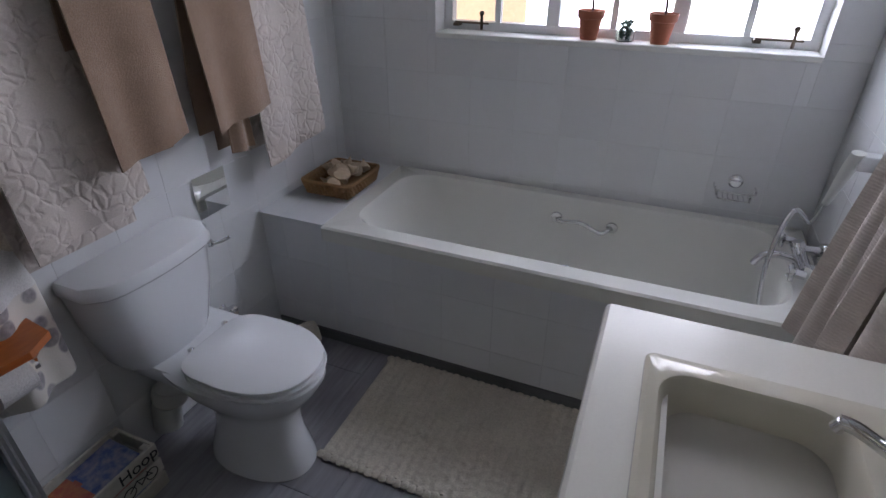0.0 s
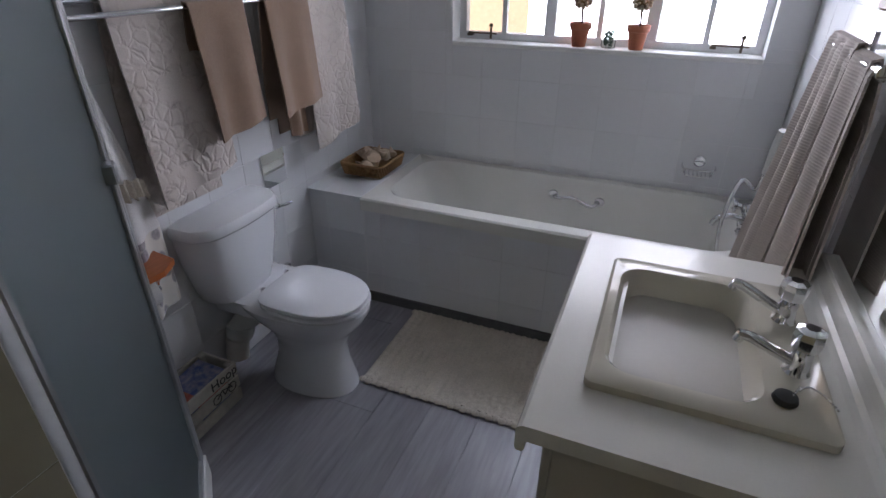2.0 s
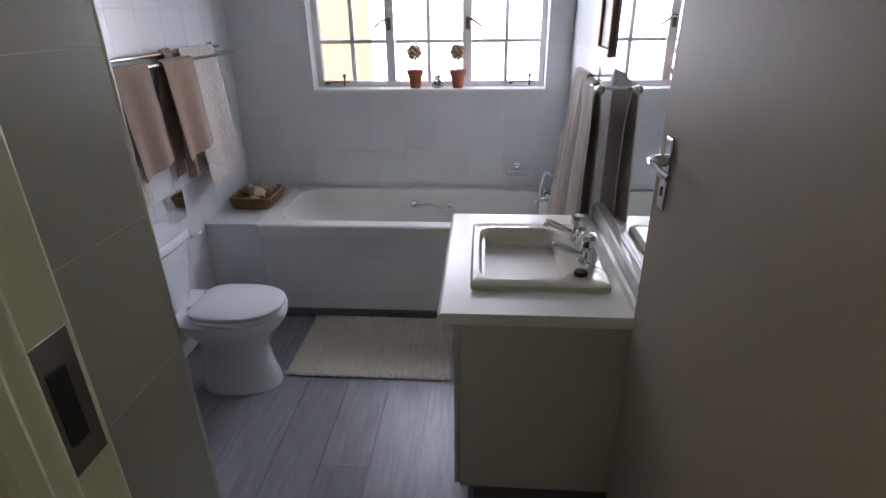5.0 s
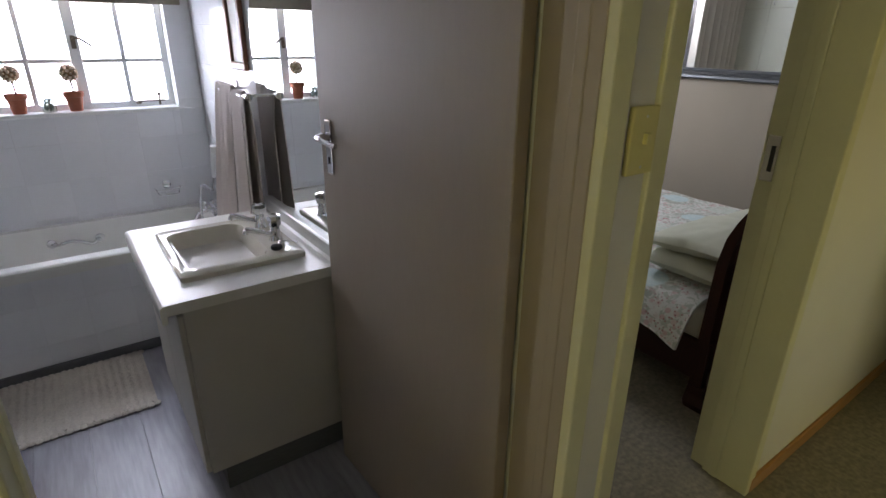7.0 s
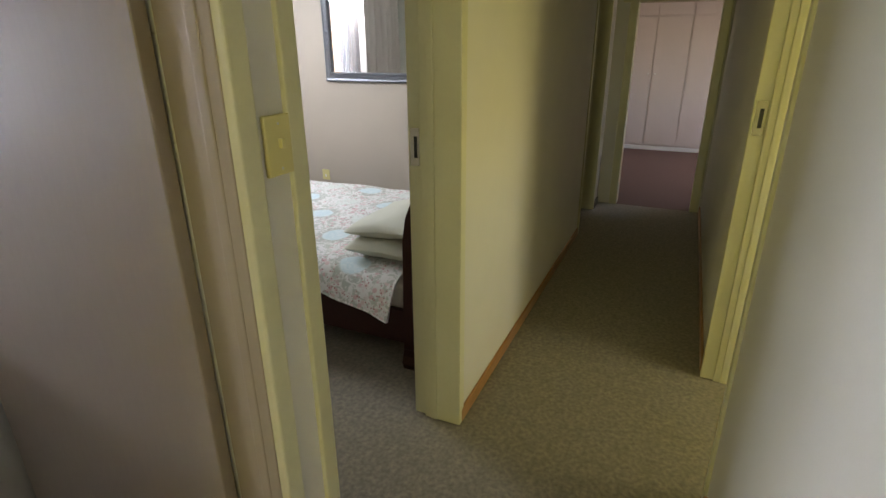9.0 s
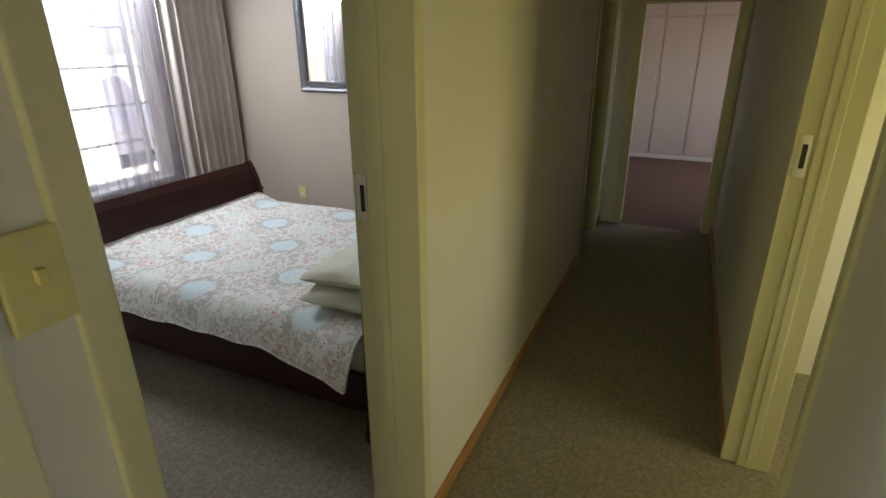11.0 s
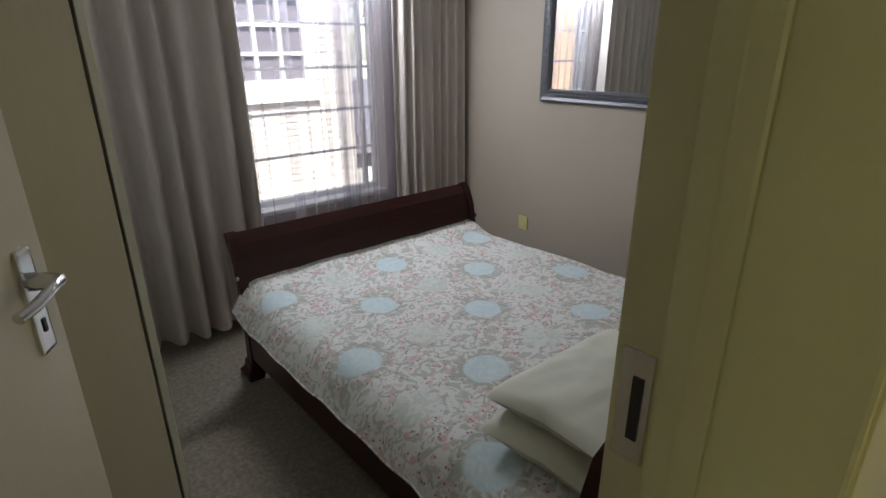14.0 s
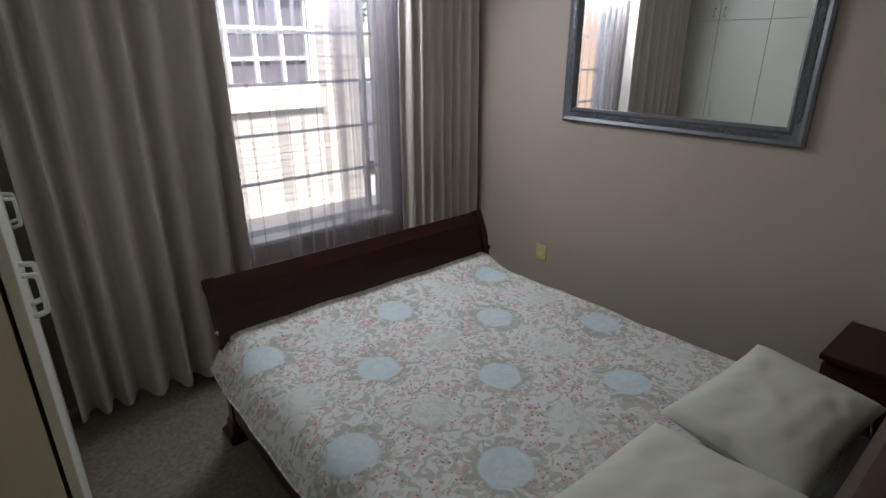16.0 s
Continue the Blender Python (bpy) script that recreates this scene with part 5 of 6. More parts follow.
def sleigh_panel(y, top, out, name, label):
    """A bed end that rolls outward at the top; out is +1 or -1 along y."""
    prof = [(0.0, 0.16), (0.002, 0.35), (0.01, top - 0.26), (0.03, top - 0.14), (0.062, top - 0.06), (0.085, top - 0.03), (0.105, top - 0.005), (0.125, top - 0.012), (0.13, top - 0.035), (0.118, top - 0.05),
            (0.1, top - 0.055), (0.075, top - 0.085), (0.05, top - 0.16), (0.035, top - 0.27), (0.032, 0.35), (0.035, 0.16)]
    bm = bmesh.new()
    loft(bm, [[(x, y + out * (a - 0.035), z) for a, z in prof] for x in (BX + 0.035, BE - 0.035)])
    part(name, bm, MAHOG, bed, label)
    for x in (BX, BE - 0.045):
        pp = [(a, z) for a, z in prof]
        bm = bmesh.new()
        fat = [(a - 0.012 if i < 8 else a + 0.01, z + (0.012 if 4 < i < 10 else 0)) for i, (a, z) in enumerate(pp)]
        fat[0], fat[-1] = (-0.012, 0.1), (0.05, 0.1)
        loft(bm, [[(xx, y + out * (a - 0.035), z) for a, z in fat] for xx in (x, x + 0.045)])
        part("post", bm, MAHOG, bed)
        bm = lathe(bmesh.new(), [(0.02, 0), (0.022, 0.006), (0.01, 0.01)], (x if x < 4 else x + 0.045, y + out * 0.075, top - 0.035), (-1 if x < 4 else 1, 0, 0), 16)
        part("scroll_cap", bm, CHROME if out > 0 else MAHOG, bed, "small bright metal cap" if out > 0 else "")
        if out > 0:
            sx = -1 if x < 4 else 1
            part("bolt_cap", lathe(bmesh.new(), [(0.014, 0), (0.013, 0.008), (0.006, 0.011)], (x if sx < 0 else x + 0.045, y - 0.03, 0.6), (sx, 0, 0), 14), CHROME, bed, "small bright bolt cap")
        bm = bmesh.new()
        fy = y - 0.03
        loft(bm, [rounded(x + 0.0225, fy + 0.035 + out * 0.02, 0.045, 0.065, 0.015, 0.0), rounded(x + 0.0225, fy + 0.035 + out * 0.02, 0.05, 0.07, 0.015, 0.03), rounded(x + 0.0225, fy + 0.035, 0.032, 0.05, 0.012, 0.07), rounded(x + 0.0225, fy + 0.035, 0.028, 0.045, 0.012, 0.11)])
        part("foot", bm, MAHOG, bed)


sleigh_panel(BY1, 0.815, 1, "footboard", "rolled footboard")
sleigh_panel(BY0 - 0.005, 1.0, -1, "headboard", "rolled headboard")
for x in (BX + 0.006, BE - 0.034):
    part("side_rail", box(x, x + 0.028, BY0 - 0.02, BY1 - 0.02, 0.14, 0.34, 0.005), MAHOG, bed)
part("slat_base", box(BX + 0.03, BE - 0.03, BY0, BY1 - 0.05, 0.2, 0.235), PINE, bed)
whole("mattress", box(BX + 0.05, BE - 0.05, BY0 + 0.045, BY1 - 0.06, 0.236, 0.465, 0.04, 3), FRINGE, "white mattress under the duvet", "mattress", smooth=True)

dx0, dx1, dy0, dy1 = BX - 0.05, BE + 0.085, 0.5, 2.48
DZ = 0.53


def duvet_point(u, v):
    x, y = dx0 + (dx1 - dx0) * u, dy0 + (dy1 - dy0) * v
    e = min(x - dx0, dx1 - x) / 0.16
    side = max(0.0, 1 - max(0.0, e))
    z = DZ - 0.145 * side ** 2.2
    ef = max(0.0, 1 - (dy1 - y) / 0.2)
    z += 0.045 * ef
    z += 0.012 * noise.noise((x * 2.6, y * 2.2, 0.5)) + 0.006 * noise.noise((x * 7, y * 6, 3.1)) + 0.006 * side * math.sin(y * 21 + 2 * noise.noise((y * 4, 1.0, 0)))
    head = max(0.0, 1 - (y - dy0) / 0.5)
    corner = head * max(0.0, 1 - u * 5)
    z -= 0.07 * corner
    x -= 0.05 * corner
    return (x, y + 0.012 * math.sin(u * 17) * (1 if v < 0.02 else 0), z)


duv = thing("duvet", "floral duvet cover with pale blue medallions spread on the bed", "duvet")
part("cover", sheet(90, 110, duvet_point, 0.02), DUVET, duv, smooth=True)
for run in ([(0.0, k / 60) for k in range(61)], [(1.0, k / 60) for k in range(61)], [(k / 50, 0.0) for k in range(51)]):
    part("edge_seam", tube(bmesh.new(), [Vector(duvet_point(*q)) for q in run], 0.004, 6), DUVET, duv)


def pillow(m, label, w=0.33):
    bm = bmesh.new()
    n = 40
    d, h = 0.225, 0.085
    tops = []
    for s in (1, -1):
        g = []
        for i in range(n + 1):
            row = []
            for j in range(n + 1):
                u, v = -1 + 2 * i / n, -1 + 2 * j / n
                ed = (1 - u ** 4) * (1 - v ** 4)
                pinch = 1 - 0.16 * (1 - abs(u * v)) * (u * u + v * v) * 0.6
                z = s * h * ((1 - u * u) * (1 - v * v)) ** 0.38 * (0.85 + 0.15 * noise.noise((u * 2, v * 2, s))) + (0.007 * noise.noise((u * 3.5, v * 4, 2 + s)) + 0.006 * math.sin(u * 17 + 3 * noise.noise((u * 2, v * 3, s))) * max(0.0, abs(v) - 0.35)) * ed
                row.append(bm.verts.new((u * w * pinch, v * d * pinch, z)))
            g.append(row)
        for i in range(n):
            for j in range(n):
                bm.faces.new((g[i][j], g[i + 1][j], g[i + 1][j + 1], g[i][j + 1]))
    bmesh.ops.remove_doubles(bm, verts=bm.verts, dist=0.0008)
    ob = whole("pillow", bm, PILLOW, label, "pillow", "pillows on the bed", smooth=True)
    ob.matrix_world = m
    return ob


pillow(pose(3.63, 0.69, 0.58, 2, 0, 4), "pale green cotton pillow lying flat on the bed")
pillow(pose(3.66, 0.685, 0.685, -5, 0, -2), "pale green cotton pillow stacked on another")
pillow(pose(4.44, 0.7, 0.605, 6, 0, -3), "pale green cotton pillow lying flat on the bed", 0.36)

# ---- bedside table ----
bs = thing("bedside_table", "dark mahogany bedside table beside the bed", "table")
part("tabletop", box(4.93, 5.345, 0.24, 0.72, 0.6, 0.625, 0.006), MAHOG, bs)
part("cabinet_body", box(4.95, 5.335, 0.245, 0.7, 0.08, 0.599, 0.003, 1), MAHOG, bs)
d = part("drawer_front", box(4.97, 5.315, 0.701, 0.713, 0.44, 0.57, 0.003, 1), MAHOG, bs)
part("knob", lathe(bmesh.new(), [(0.006, 0), (0.006, 0.01), (0.014, 0.016), (0.01, 0.024)], (5.14, 0.713, 0.5), (0, 1, 0), 12), BRASS, d)
for x in (4.96, 5.29):
    for y in (0.25, 0.65):
        part("leg", box(x, x + 0.04, y, y + 0.04, 0.0, 0.079, 0.003, 1), MAHOG, bs)
jg = thing("water_glass", "small clear glass on the bedside table", "glass", at=(5.2, 0.5, 0.6255))
part("tumbler", lathe(bmesh.new(), [(0.028, 0), (0.034, 0.1), (0.032, 0.1), (0.026, 0.006)], (0, 0, 0), n=20), JARG, jg, smooth=True)

# ---- mirror with a carved frame ----
bmr = thing("framed_mirror", "large mirror in a grey carved wooden frame", "mirror")
my0, my1, mz0, mz1, fw = 1.06, 2.39, 1.335, 2.2, 0.085
mxx = BX1 - 0.03
prof = [(0.0, 0.0), (0.0, 0.02), (0.012, 0.032), (0.03, 0.026), (0.055, 0.026), (0.07, 0.034), (fw, 0.018), (fw, 0.0)]


def frame_side(a, b, inward):
    """A mitred length of frame from a to b (y, z); inward points to the middle."""
    bm = bmesh.new()
    av, bv, iv = Vector((0, *a)), Vector((0, *b)), Vector((0, *inward))
    dv = (bv - av).normalized()
    rings = []
    for base, s in ((av, 1), (bv, -1)):
        rings.append([base + iv * p + dv * p * s + Vector((BX1 - 0.003 - q, 0, 0)) for p, q in prof])
    loft(bm, rings)
    ln = (bv - av).length
    k = 0
    t = fw + 0.015
    while t < ln - fw - 0.04:
        c = av + dv * (t + 0.02) + iv * 0.0425
        x = BX1 - 0.003 - 0.0265
        for sc, hh in ((1.0, 0.0035), (0.55, 0.0065)):
            tri = [(-0.019, -0.012), (0.019, -0.012), (0, 0.013)] if k % 2 else [(-0.019, 0.013), (0.019, 0.013), (0, -0.012)]
            lo = [c + dv * p * sc + iv * q * sc + Vector((x - c.x, 0, 0)) for p, q in tri]
            hi = [c + dv * p * sc * 0.75 + iv * q * sc * 0.75 + Vector((x - hh - c.x, 0, 0)) for p, q in tri]
            loft(bm, [lo, hi])
        t += 0.024
        k += 1
    return bm


for a, b, i in (((my0, mz0), (my1, mz0), (0, 1)), ((my1, mz0), (my1, mz1), (-1, 0)), ((my1, mz1), (my0, mz1), (0, -1)), ((my0, mz1), (my0, mz0), (1, 0))):
    part("frame_side", frame_side(a, b, i), SILVERF, bmr)
part("glass", box(BX1 - 0.012, BX1 - 0.004, my0 + fw - 0.004, my1 - fw + 0.004, mz0 + fw - 0.004, mz1 - fw + 0.004), MIRROR, bmr)

so = thing("wall_socket", "small ivory wall socket above the bed", "socket")
part("plate", box(BX1 - 0.009, BX1 - 0.001, 2.455, 2.54, 0.37, 0.475, 0.003), IVORY, so)
part("rocker", box(BX1 - 0.014, BX1 - 0.008, 2.49, 2.505, 0.4, 0.425, 0.002, 1), PLASTIC, so)

# ---- wardrobe ----
wr = thing("wardrobe", "pale green painted built-in wardrobe", "wardrobe")
WF, WY0, WY1 = 2.592, 1.43, BNY - 0.03
bm = bmesh.new()
add_box(bm, BX0 + 0.002, WF - 0.03, WY0, WY1, 0.0, 2.48)
part("carcass", bm, DOORP, wr)
wd_ = (WY1 - WY0) / 4
for k in range(4):
    a, b = WY0 + wd_ * k + 0.002, WY0 + wd_ * (k + 1) - 0.002
    for z0, z1, hz in ((0.07, 1.985, 1.19), (1.99, 2.46, 2.06)):
        d = part("door", box(WF - 0.022, WF - 0.002, a, b, z0, z1, 0.002, 1), WARD, wr)
        hy_ = b - 0.045 if k % 2 == 0 else a + 0.045
        hl = 0.055 if z0 < 1 else 0.035
        bm = tube(bmesh.new(), bend([(WF - 0.003, hy_, hz - hl), (WF + 0.022, hy_, hz - hl + 0.004), (WF + 0.03, hy_, hz - hl + 0.016), (WF + 0.03, hy_, hz + hl - 0.016), (WF + 0.022, hy_, hz + hl - 0.004), (WF - 0.003, hy_, hz + hl)], 4), 0.007, 8)
        part("handle", bm, PLASTIC, d, "white plastic D handle", smooth=True)

# ---- curtains ----


def curtain(x0, x1, y, z0, z1, folds, amp, seed, mat, thick=0.003, pinch=0.0, side=0):
    rnd_ = random.Random(seed)
    ph = [rnd_.uniform(0, 6.28) for _ in range(4)]

    def place(u, v):
        gather = 1 - pinch * math.sin(v * math.pi) ** 2 * 0.5
        lean = (1 - u) if side > 0 else u
        x = x0 + (x1 - x0) * (u + 0.018 * math.sin(u * 15 + ph[0]))
        x += side * pinch * lean * (1 - v) * 0.12
        w = math.sin(u * folds * 2 * math.pi + ph[1] + 0.6 * math.sin(u * 7 + ph[2]) + 0.25 * math.sin(v * 3 + ph[3]))
        sharp = (abs(w) ** 0.75) * (1 if w > 0 else -1)
        yy = y + amp * sharp * (0.75 + 0.35 * (1 - v)) + 0.012 * math.sin(u * 11 + v * 2.0 + ph[2])
        zz = z0 + (z1 - z0) * v + (0.012 * math.sin(u * folds * 6.28 + ph[3]) if v < 0.02 else 0)
        return (x, yy, zz)
    return sheet(max(60, int(folds * 14)), 24, place, thick)


whole("curtain", curtain(2.62, 3.56, 3.125, 0.03, 2.35, 7, 0.066, 1, CURTAIN), CURTAIN, "taupe lined curtain drawn aside", "curtain", "curtains", smooth=True)
whole("curtain", curtain(4.69, 5.34, 3.16, 0.03, 2.35, 8, 0.032, 2, CURTAIN), CURTAIN, "taupe lined curtain drawn aside", "curtain", "curtains", smooth=True)


def net(x0, x1, y, z0, z1, folds, amp, seed):
    """A net curtain whose loose folds double back, of uneven width."""
    rn = random.Random(seed)
    cuts_ = [rn.uniform(0.35, 1.6) for _ in range(folds)]
    tot = sum(cuts_)
    edges = [sum(cuts_[:i]) / tot for i in range(folds + 1)]
    wob = [(rn.uniform(0, 6.28), rn.uniform(-0.012, 0.012)) for _ in range(folds + 1)]

    def place(u, v):
        k = min(folds - 1, int(u * folds))
        f = u * folds - k
        a, b = edges[k], edges[k + 1]
        back = 0.026 * math.sin(2 * math.pi * f) * (1.0 + 0.5 * math.sin(wob[k][0] + 2.2 * v))
        sway = wob[k][1] * (1 - f) + wob[k + 1][1] * f
        x = x0 + (x1 - x0) * (a + (b - a) * f) + back + sway * math.sin(2.6 * v + 0.4)
        return (x, y + amp * math.cos(2 * math.pi * f) * (0.8 + 0.3 * v) + 0.006 * math.sin(9 * u), z0 + (z1 - z0) * v)
    return sheet(folds * 12, 20, place)


whole("sheer_curtain", net(3.42, 4.34, 3.212, 0.06, 2.33, 11, 0.02, 3), SHEER, "thin white net curtain in loose folds", "curtain", "net curtains", smooth=True)
whole("sheer_curtain", net(4.24, 4.78, 3.225, 0.06, 2.33, 15, 0.02, 4), SHEER, "thin white net curtain in tight folds", "curtain", "net curtains", smooth=True)
cr = thing("curtain_rail", "white curtain rail above the window", "curtain rail")
part("track", box(2.6, 5.35, 3.12, 3.2, 2.35, 2.38, 0.004, 1), PLASTIC, cr)
for x in (2.9, 4.0, 5.1):
    part("bracket", box(x - 0.015, x + 0.015, 3.2, BNY, 2.35, 2.38), PLASTIC, cr)

# ---- bedroom window ----
w2 = thing("window_2", "white steel window with burglar bars", "", "", "structure")
x0, x1, z0, z1 = WIN_R
yF = BNY + 0.12
bm = bmesh.new()
for a in ((x0, x0 + 0.04, z0 + 0.02, z1), (x1 - 0.04, x1, z0 + 0.02, z1), (x0 + 0.04, x1 - 0.04, z0 + 0.02, z0 + 0.06), (x0 + 0.04, x1 - 0.04, z1 - 0.04, z1)):
    add_box(bm, a[0], a[1], yF - 0.02, yF + 0.03, a[2], a[3])
part("window_frame", bm, STEELW, w2)
part("window_sill", box(x0, x1, BNY - 0.01, yF + 0.06, z0 - 0.01, z0 + 0.019, 0.004, 1), PLASTIC, w2)
bays = ((x0 + 0.04, 3.56), (3.59, 4.53), (4.56, x1 - 0.04))
for xm in (3.575, 4.545):
    part("mullion", box(xm - 0.015, xm + 0.015, yF - 0.02, yF + 0.02, z0 + 0.06, z1 - 0.04), STEELW, w2)
for a, b in bays:
    for zb in (0.99, 1.275, 1.56, 1.84):
        part("glazing_bar", box(a, b, yF - 0.01, yF + 0.012, zb - 0.009, zb + 0.009), STEELW, w2)
    p = part("pane", box(a, b, yF + 0.013, yF + 0.017, z0 + 0.06, z1 - 0.04), PANE, w2)
    p.visible_shadow = False

# ---- far room: built-in cupboards ----
fc = thing("built_in_cupboards", "pale pinkish painted built-in cupboards", "cupboard")
FARP = material("pink_white_paint", (0.6, 0.53, 0.5), 0.4, grain=0.05, scale=60)
part("carcass", box(10.5, 10.69, -2.2, 0.33, 0.0, 2.48), FARP, fc)
part("plinth", box(10.46, 10.499, -2.2, 0.33, 0.0, 0.06), PLASTIC, fc)
for k in range(5):
    a = -2.18 + 0.5 * k
    for z0_, z1_ in ((0.08, 2.04), (2.06, 2.46)):
        d = part("door", box(10.478, 10.499, a, a + 0.485, z0_, z1_, 0.003, 1), FARP, fc)
        if z0_ < 1:
            part("knob", lathe(bmesh.new(), [(0.006, 0), (0.014, 0.02), (0.01, 0.026)], (10.478, a + (0.44 if k % 2 else 0.045), 1.2), (-1, 0, 0), 10), PLASTIC, d)

# ---- outside ----
yard = structure("wall_neighbour", box(-3.5, 2.6, 5.6, 5.85, -0.16, 3.7), PEACH, "sunlit peach plastered boundary wall")
house = thing("brick_house", "sunlit face-brick house across the yard", "house")
hy0 = 6.6
wh = (4.5, 5.8, 1.3, 2.3)
part("wall", wall_with_holes("x", 3.0, 6.45, hy0, hy0 + 0.25, -0.16, 3.0, [wh]), PAVE, house)
part("eave", box(2.8, 6.6, hy0 - 0.45, hy0 + 3, 3.0, 3.12), TIN, house)
part("roof", loft(bmesh.new(), [[(2.7, hy0 - 0.5, 3.12), (6.4, hy0 - 0.5, 3.12), (6.4, hy0 + 3, 4.4), (2.7, hy0 + 3, 4.4)], [(2.7, hy0 - 0.5, 3.2), (6.4, hy0 - 0.5, 3.2), (6.4, hy0 + 3, 4.5), (2.7, hy0 + 3, 4.5)]]), TIN, house)
hw = part("window", box(wh[0], wh[1], hy0 + 0.1, hy0 + 0.14, wh[2], wh[3]), DARKGLASS, house)
part("sill", box(wh[0] - 0.08, wh[1] + 0.12, hy0 - 0.09, hy0 + 0.1, wh[2] - 0.24, wh[2] - 0.001), PLASTIC, hw, "deep white painted sill")
for k in range(5):
    xk = wh[0] + (wh[1] - wh[0]) * k / 4
    part("frame", box(xk - 0.025, xk + 0.025, hy0 + 0.04, hy0 + 0.1, wh[2], wh[3]), STEELW, hw)
for k in range(4):
    zk = wh[2] + (wh[3] - wh[2]) * k / 3
    part("frame", box(wh[0], wh[1], hy0 + 0.05, hy0 + 0.095, zk - 0.022, zk + 0.022), STEELW, hw)
row = 0
z = -0.15
joined = bmesh.new()
while z < 2.9:
    x = 3.0 + (0.115 if row % 2 else 0)
    while x < 6.2:
        if not (wh[0] - 0.06 - 0.22 < x < wh[1] + 0.06 and wh[2] - 0.3 < z < wh[3]):
            add_box(joined, x, x + 0.222, hy0 - 0.012, hy0 - 0.001, z, z + 0.075)
        x += 0.232
    z += 0.086
    row += 1
bw = part("brickwork", joined, BRICK, house)
tagged(bw, kind="stuff")


def tree(x, y, h, seed):
    t = thing("garden_tree", "leafy green garden tree beyond the house", "tree", at=(x, y, -0.16))
    rn = random.Random(seed)
    bm = bmesh.new()
    tube(bm, bend([(0, 0, 0), (0.05, 0, h * 0.3), (0.0, 0.05, h * 0.6)], 5), 0.1, 10)
    tips = []
    for k in range(7):
        a = rn.uniform(0, 6.28)
        tip = (0.9 * math.cos(a), 0.9 * math.sin(a), h * rn.uniform(0.65, 1.0))
        tube(bm, bend([(0, 0.03, h * 0.45), (0.4 * math.cos(a), 0.4 * math.sin(a), h * 0.6), tip], 4), 0.035, 6)
        tips.append(tip)
    part("trunk", bm, MAHOG, t)
    bm = bmesh.new()
    for i in range(1800):
        c = Vector(rn.choice(tips)) + Vector((rn.gauss(0, 0.35), rn.gauss(0, 0.35), rn.gauss(0, 0.3)))
        q = pose(c.x, c.y, c.z, rn.uniform(0, 360), rn.uniform(0, 360), 0)
        vs = [bm.verts.new(q @ Vector(p)) for p in ((0, -0.07, 0), (0.03, 0, 0.01), (0, 0.07, 0), (-0.03, 0, 0.01))]
        bm.faces.new(vs)
    tagged(part("crown", bm, LEAF, t), kind="stuff")


tree(7.4, 9.5, 3.6, 3)
car = thing("parked_car", "dark car parked in the yard", "car", at=(7.45, 7.2, -0.16))
bm = bmesh.new()
side_p = [(0, 0.28), (0.02, 0.62), (0.5, 0.78), (1.0, 0.86), (1.5, 1.32), (2.7, 1.36), (3.4, 0.95), (4.0, 0.88), (4.1, 0.5), (4.05, 0.28)]
loft(bm, [[(yy * 0.0 + s * 0.8, p, zz) for p, zz in side_p for yy in (0,)] for s in (-1, 1)])
part("body", bm, DARKGLASS, car)
for s in (-0.82, 0.66):
    for p in (0.8, 3.2):
        part("wheel", lathe(bmesh.new(), [(0.2, 0), (0.31, 0.01), (0.31, 0.15), (0.2, 0.16)], (s, p, 0.31), (1, 0, 0), 20), BLACK, car)

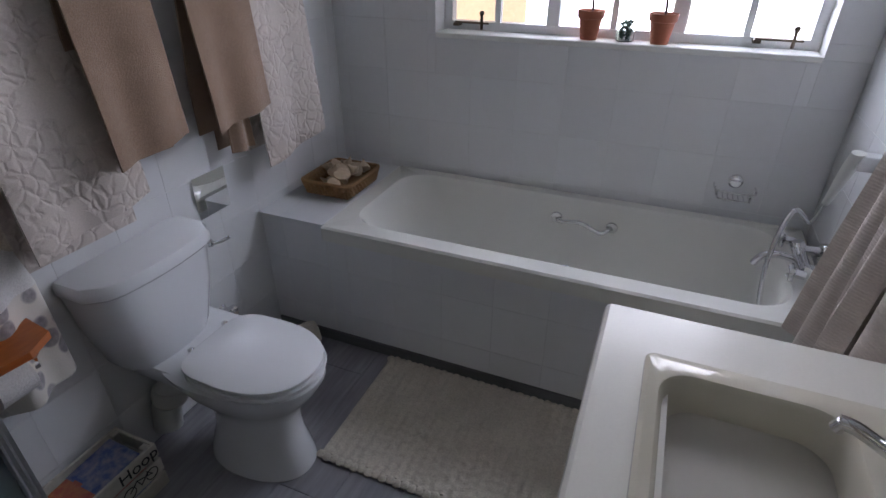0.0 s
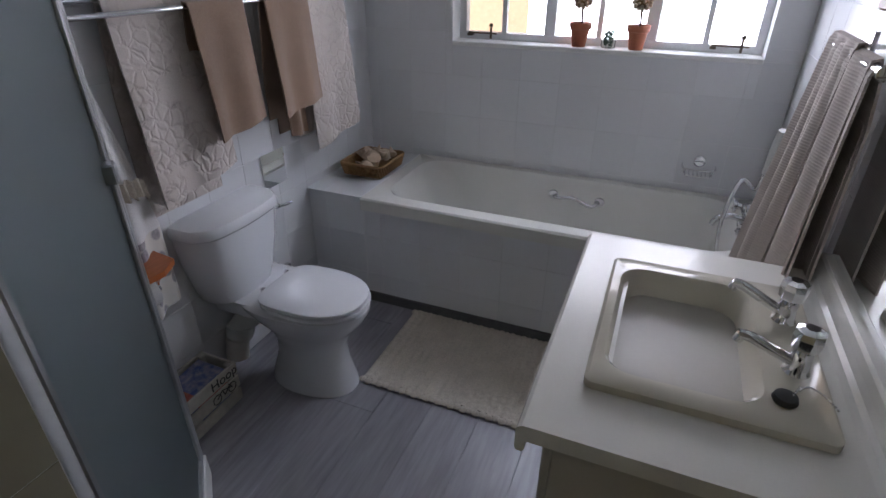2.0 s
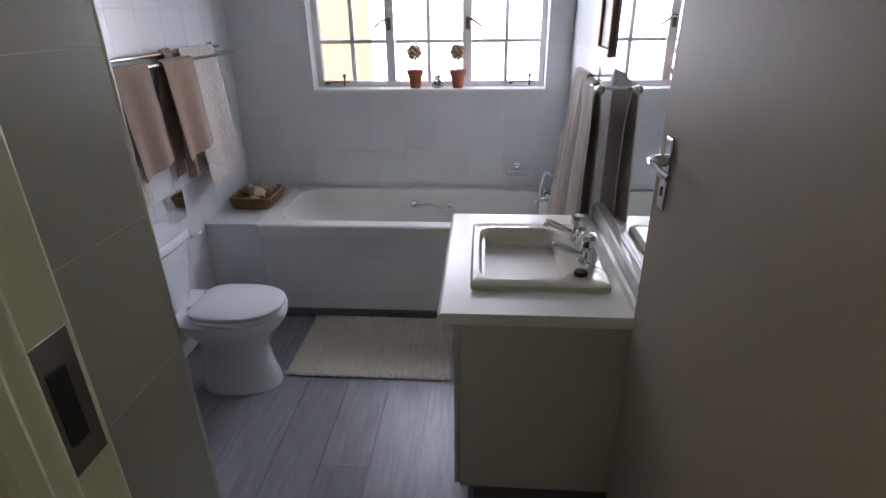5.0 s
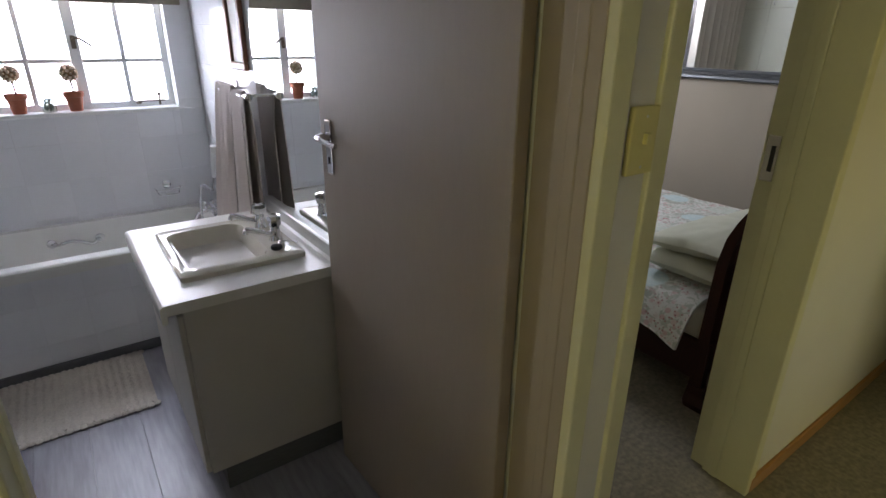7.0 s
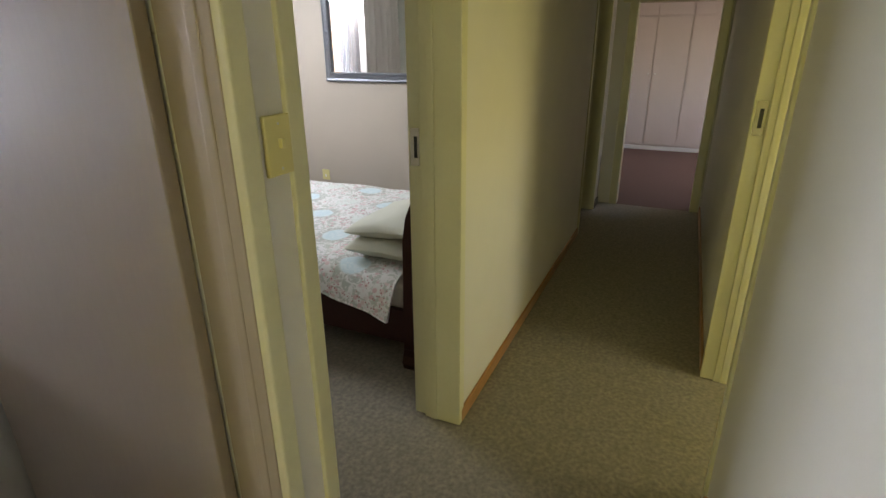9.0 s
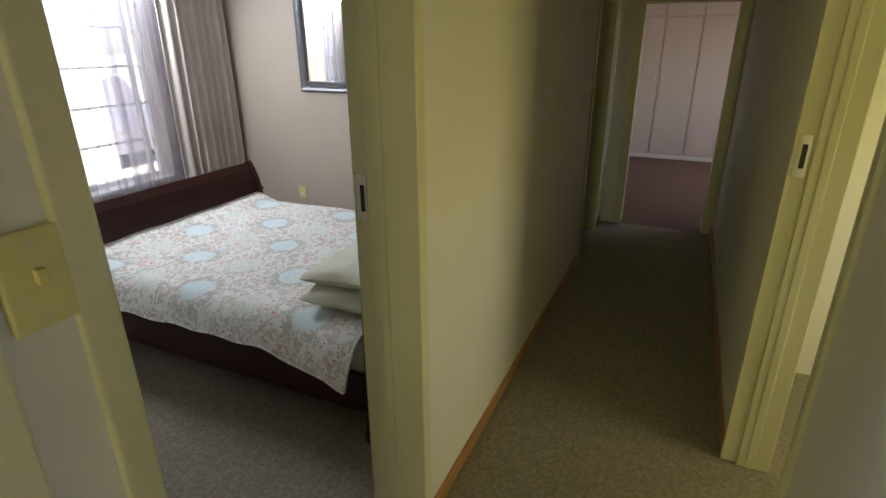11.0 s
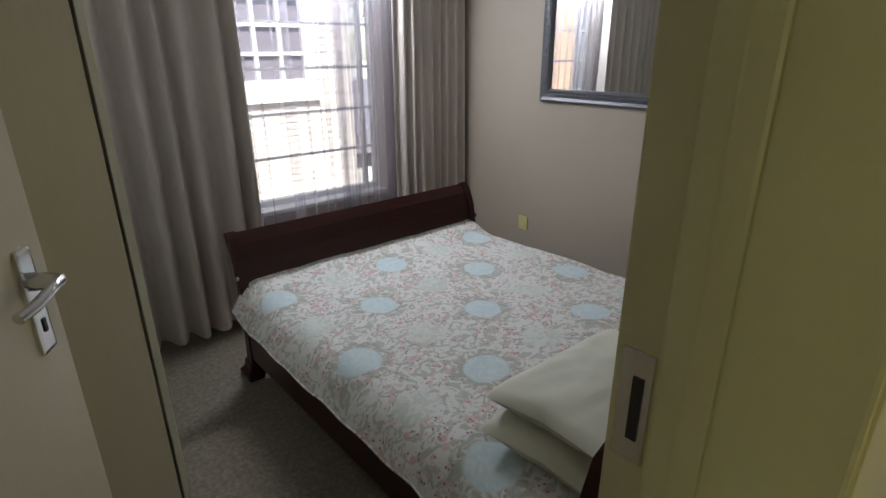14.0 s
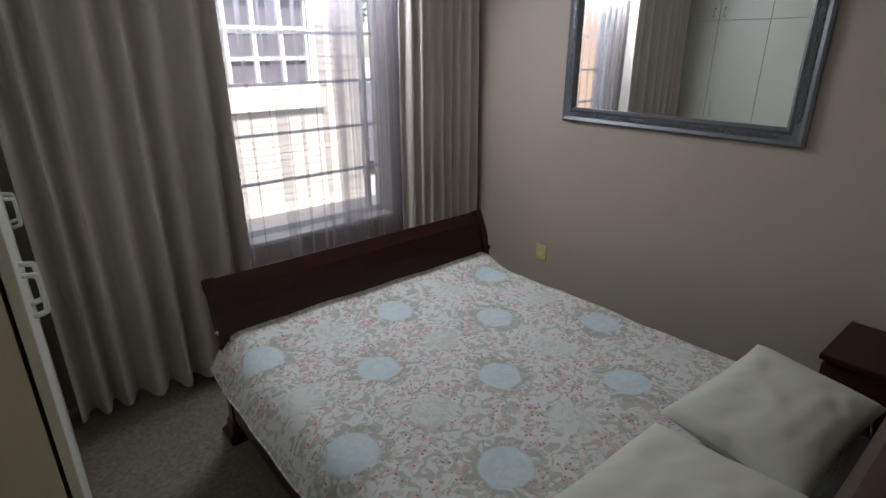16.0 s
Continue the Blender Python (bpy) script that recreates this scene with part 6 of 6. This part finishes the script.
# ---- floor planks and wall tiles ----
plank_cache = {}
col = 0
xs = -0.4
while xs < EX:
    a, b = max(xs, WX), min(xs + 0.2, EX)
    y = SY - 0.07 - [0.0, 0.55, 0.25, 0.8, 0.4][col % 5]
    while y < NY and b - a > 0.02:
        s, e = max(y, 0.085), min(y + 1.22, 2.46)
        if e - s > 0.02:
            key = (round(b - a, 3), round(e - s, 3))
            if key not in plank_cache:
                w, l = b - a - 0.0006, e - s - 0.0006
                bm = bmesh.new()
                lo = [bm.verts.new(p) for p in ((0, 0, 0), (w, 0, 0), (w, l, 0), (0, l, 0))]
                hi = [bm.verts.new(p) for p in ((0.001, 0.001, 0.0045), (w - 0.001, 0.001, 0.0045), (w - 0.001, l - 0.001, 0.0045), (0.001, l - 0.001, 0.0045))]
                for i in range(4):
                    bm.faces.new((lo[i], lo[(i + 1) % 4], hi[(i + 1) % 4], hi[i]))
                bm.faces.new(hi)
                plank_cache[key] = mesh_of("plank", bm, VINYL)
            ob = new("plank", plank_cache[key])
            ob.location = (a, s, -0.0045)
            ob.parent = floor_b
        y += 1.22
    xs += 0.2
    col += 1

objs = bpy.data.objects
TW, TH, ZO = 0.201, 0.211, 0.63
tile_wall(objs["wall_north_bathroom"], (0, NY + 0.0025, 0), (1, 0, 0), (0, 0, 1), WX, EX, 0.42, H, 0.151, ZO, TW, TH, [WIN_B])
tile_wall(objs["wall_west_bathroom"], (WX - 0.0025, SY, 0), (0, 1, 0), (0, 0, 1), 0.0, NY - SY, 0.0, H, 0.05, ZO, TW, TH)
tile_wall(objs["wall_between_rooms"], (EX + 0.0025, NY, 0), (0, -1, 0), (0, 0, 1), 0.0, NY - SY, 0.0, H, 0.06, ZO, TW, TH)
tile_wall(objs["wall_shower_nib"], (NX - 0.0025, SY, 0), (0, 1, 0), (0, 0, 1), 0.0, 0.495, 0.0, H, 0.495, 0.12, 0.6, 0.3, mat=SHADETILE)
tile_wall(apron, (WX, 2.4275, 0), (1, 0, 0), (0, 0, 1), 0.31, EX - WX, 0.06, RZ - 0.062, 0.6, 0.174, 0.205, 0.215)
tile_wall(ledge, (WX, 2.4275, 0), (1, 0, 0), (0, 0, 1), 0.0, 0.305, 0.06, RZ - 0.008, 0.1, 0.174, 0.205, 0.215)
tile_wall(objs["wall_bath_ledge"], (WX, 2.412, RZ - 0.0085), (1, 0, 0), (0, 1, 0), 0.0, 0.305, 0.0, NY - 2.412, 0.1, 0.2, 0.205, 0.205)
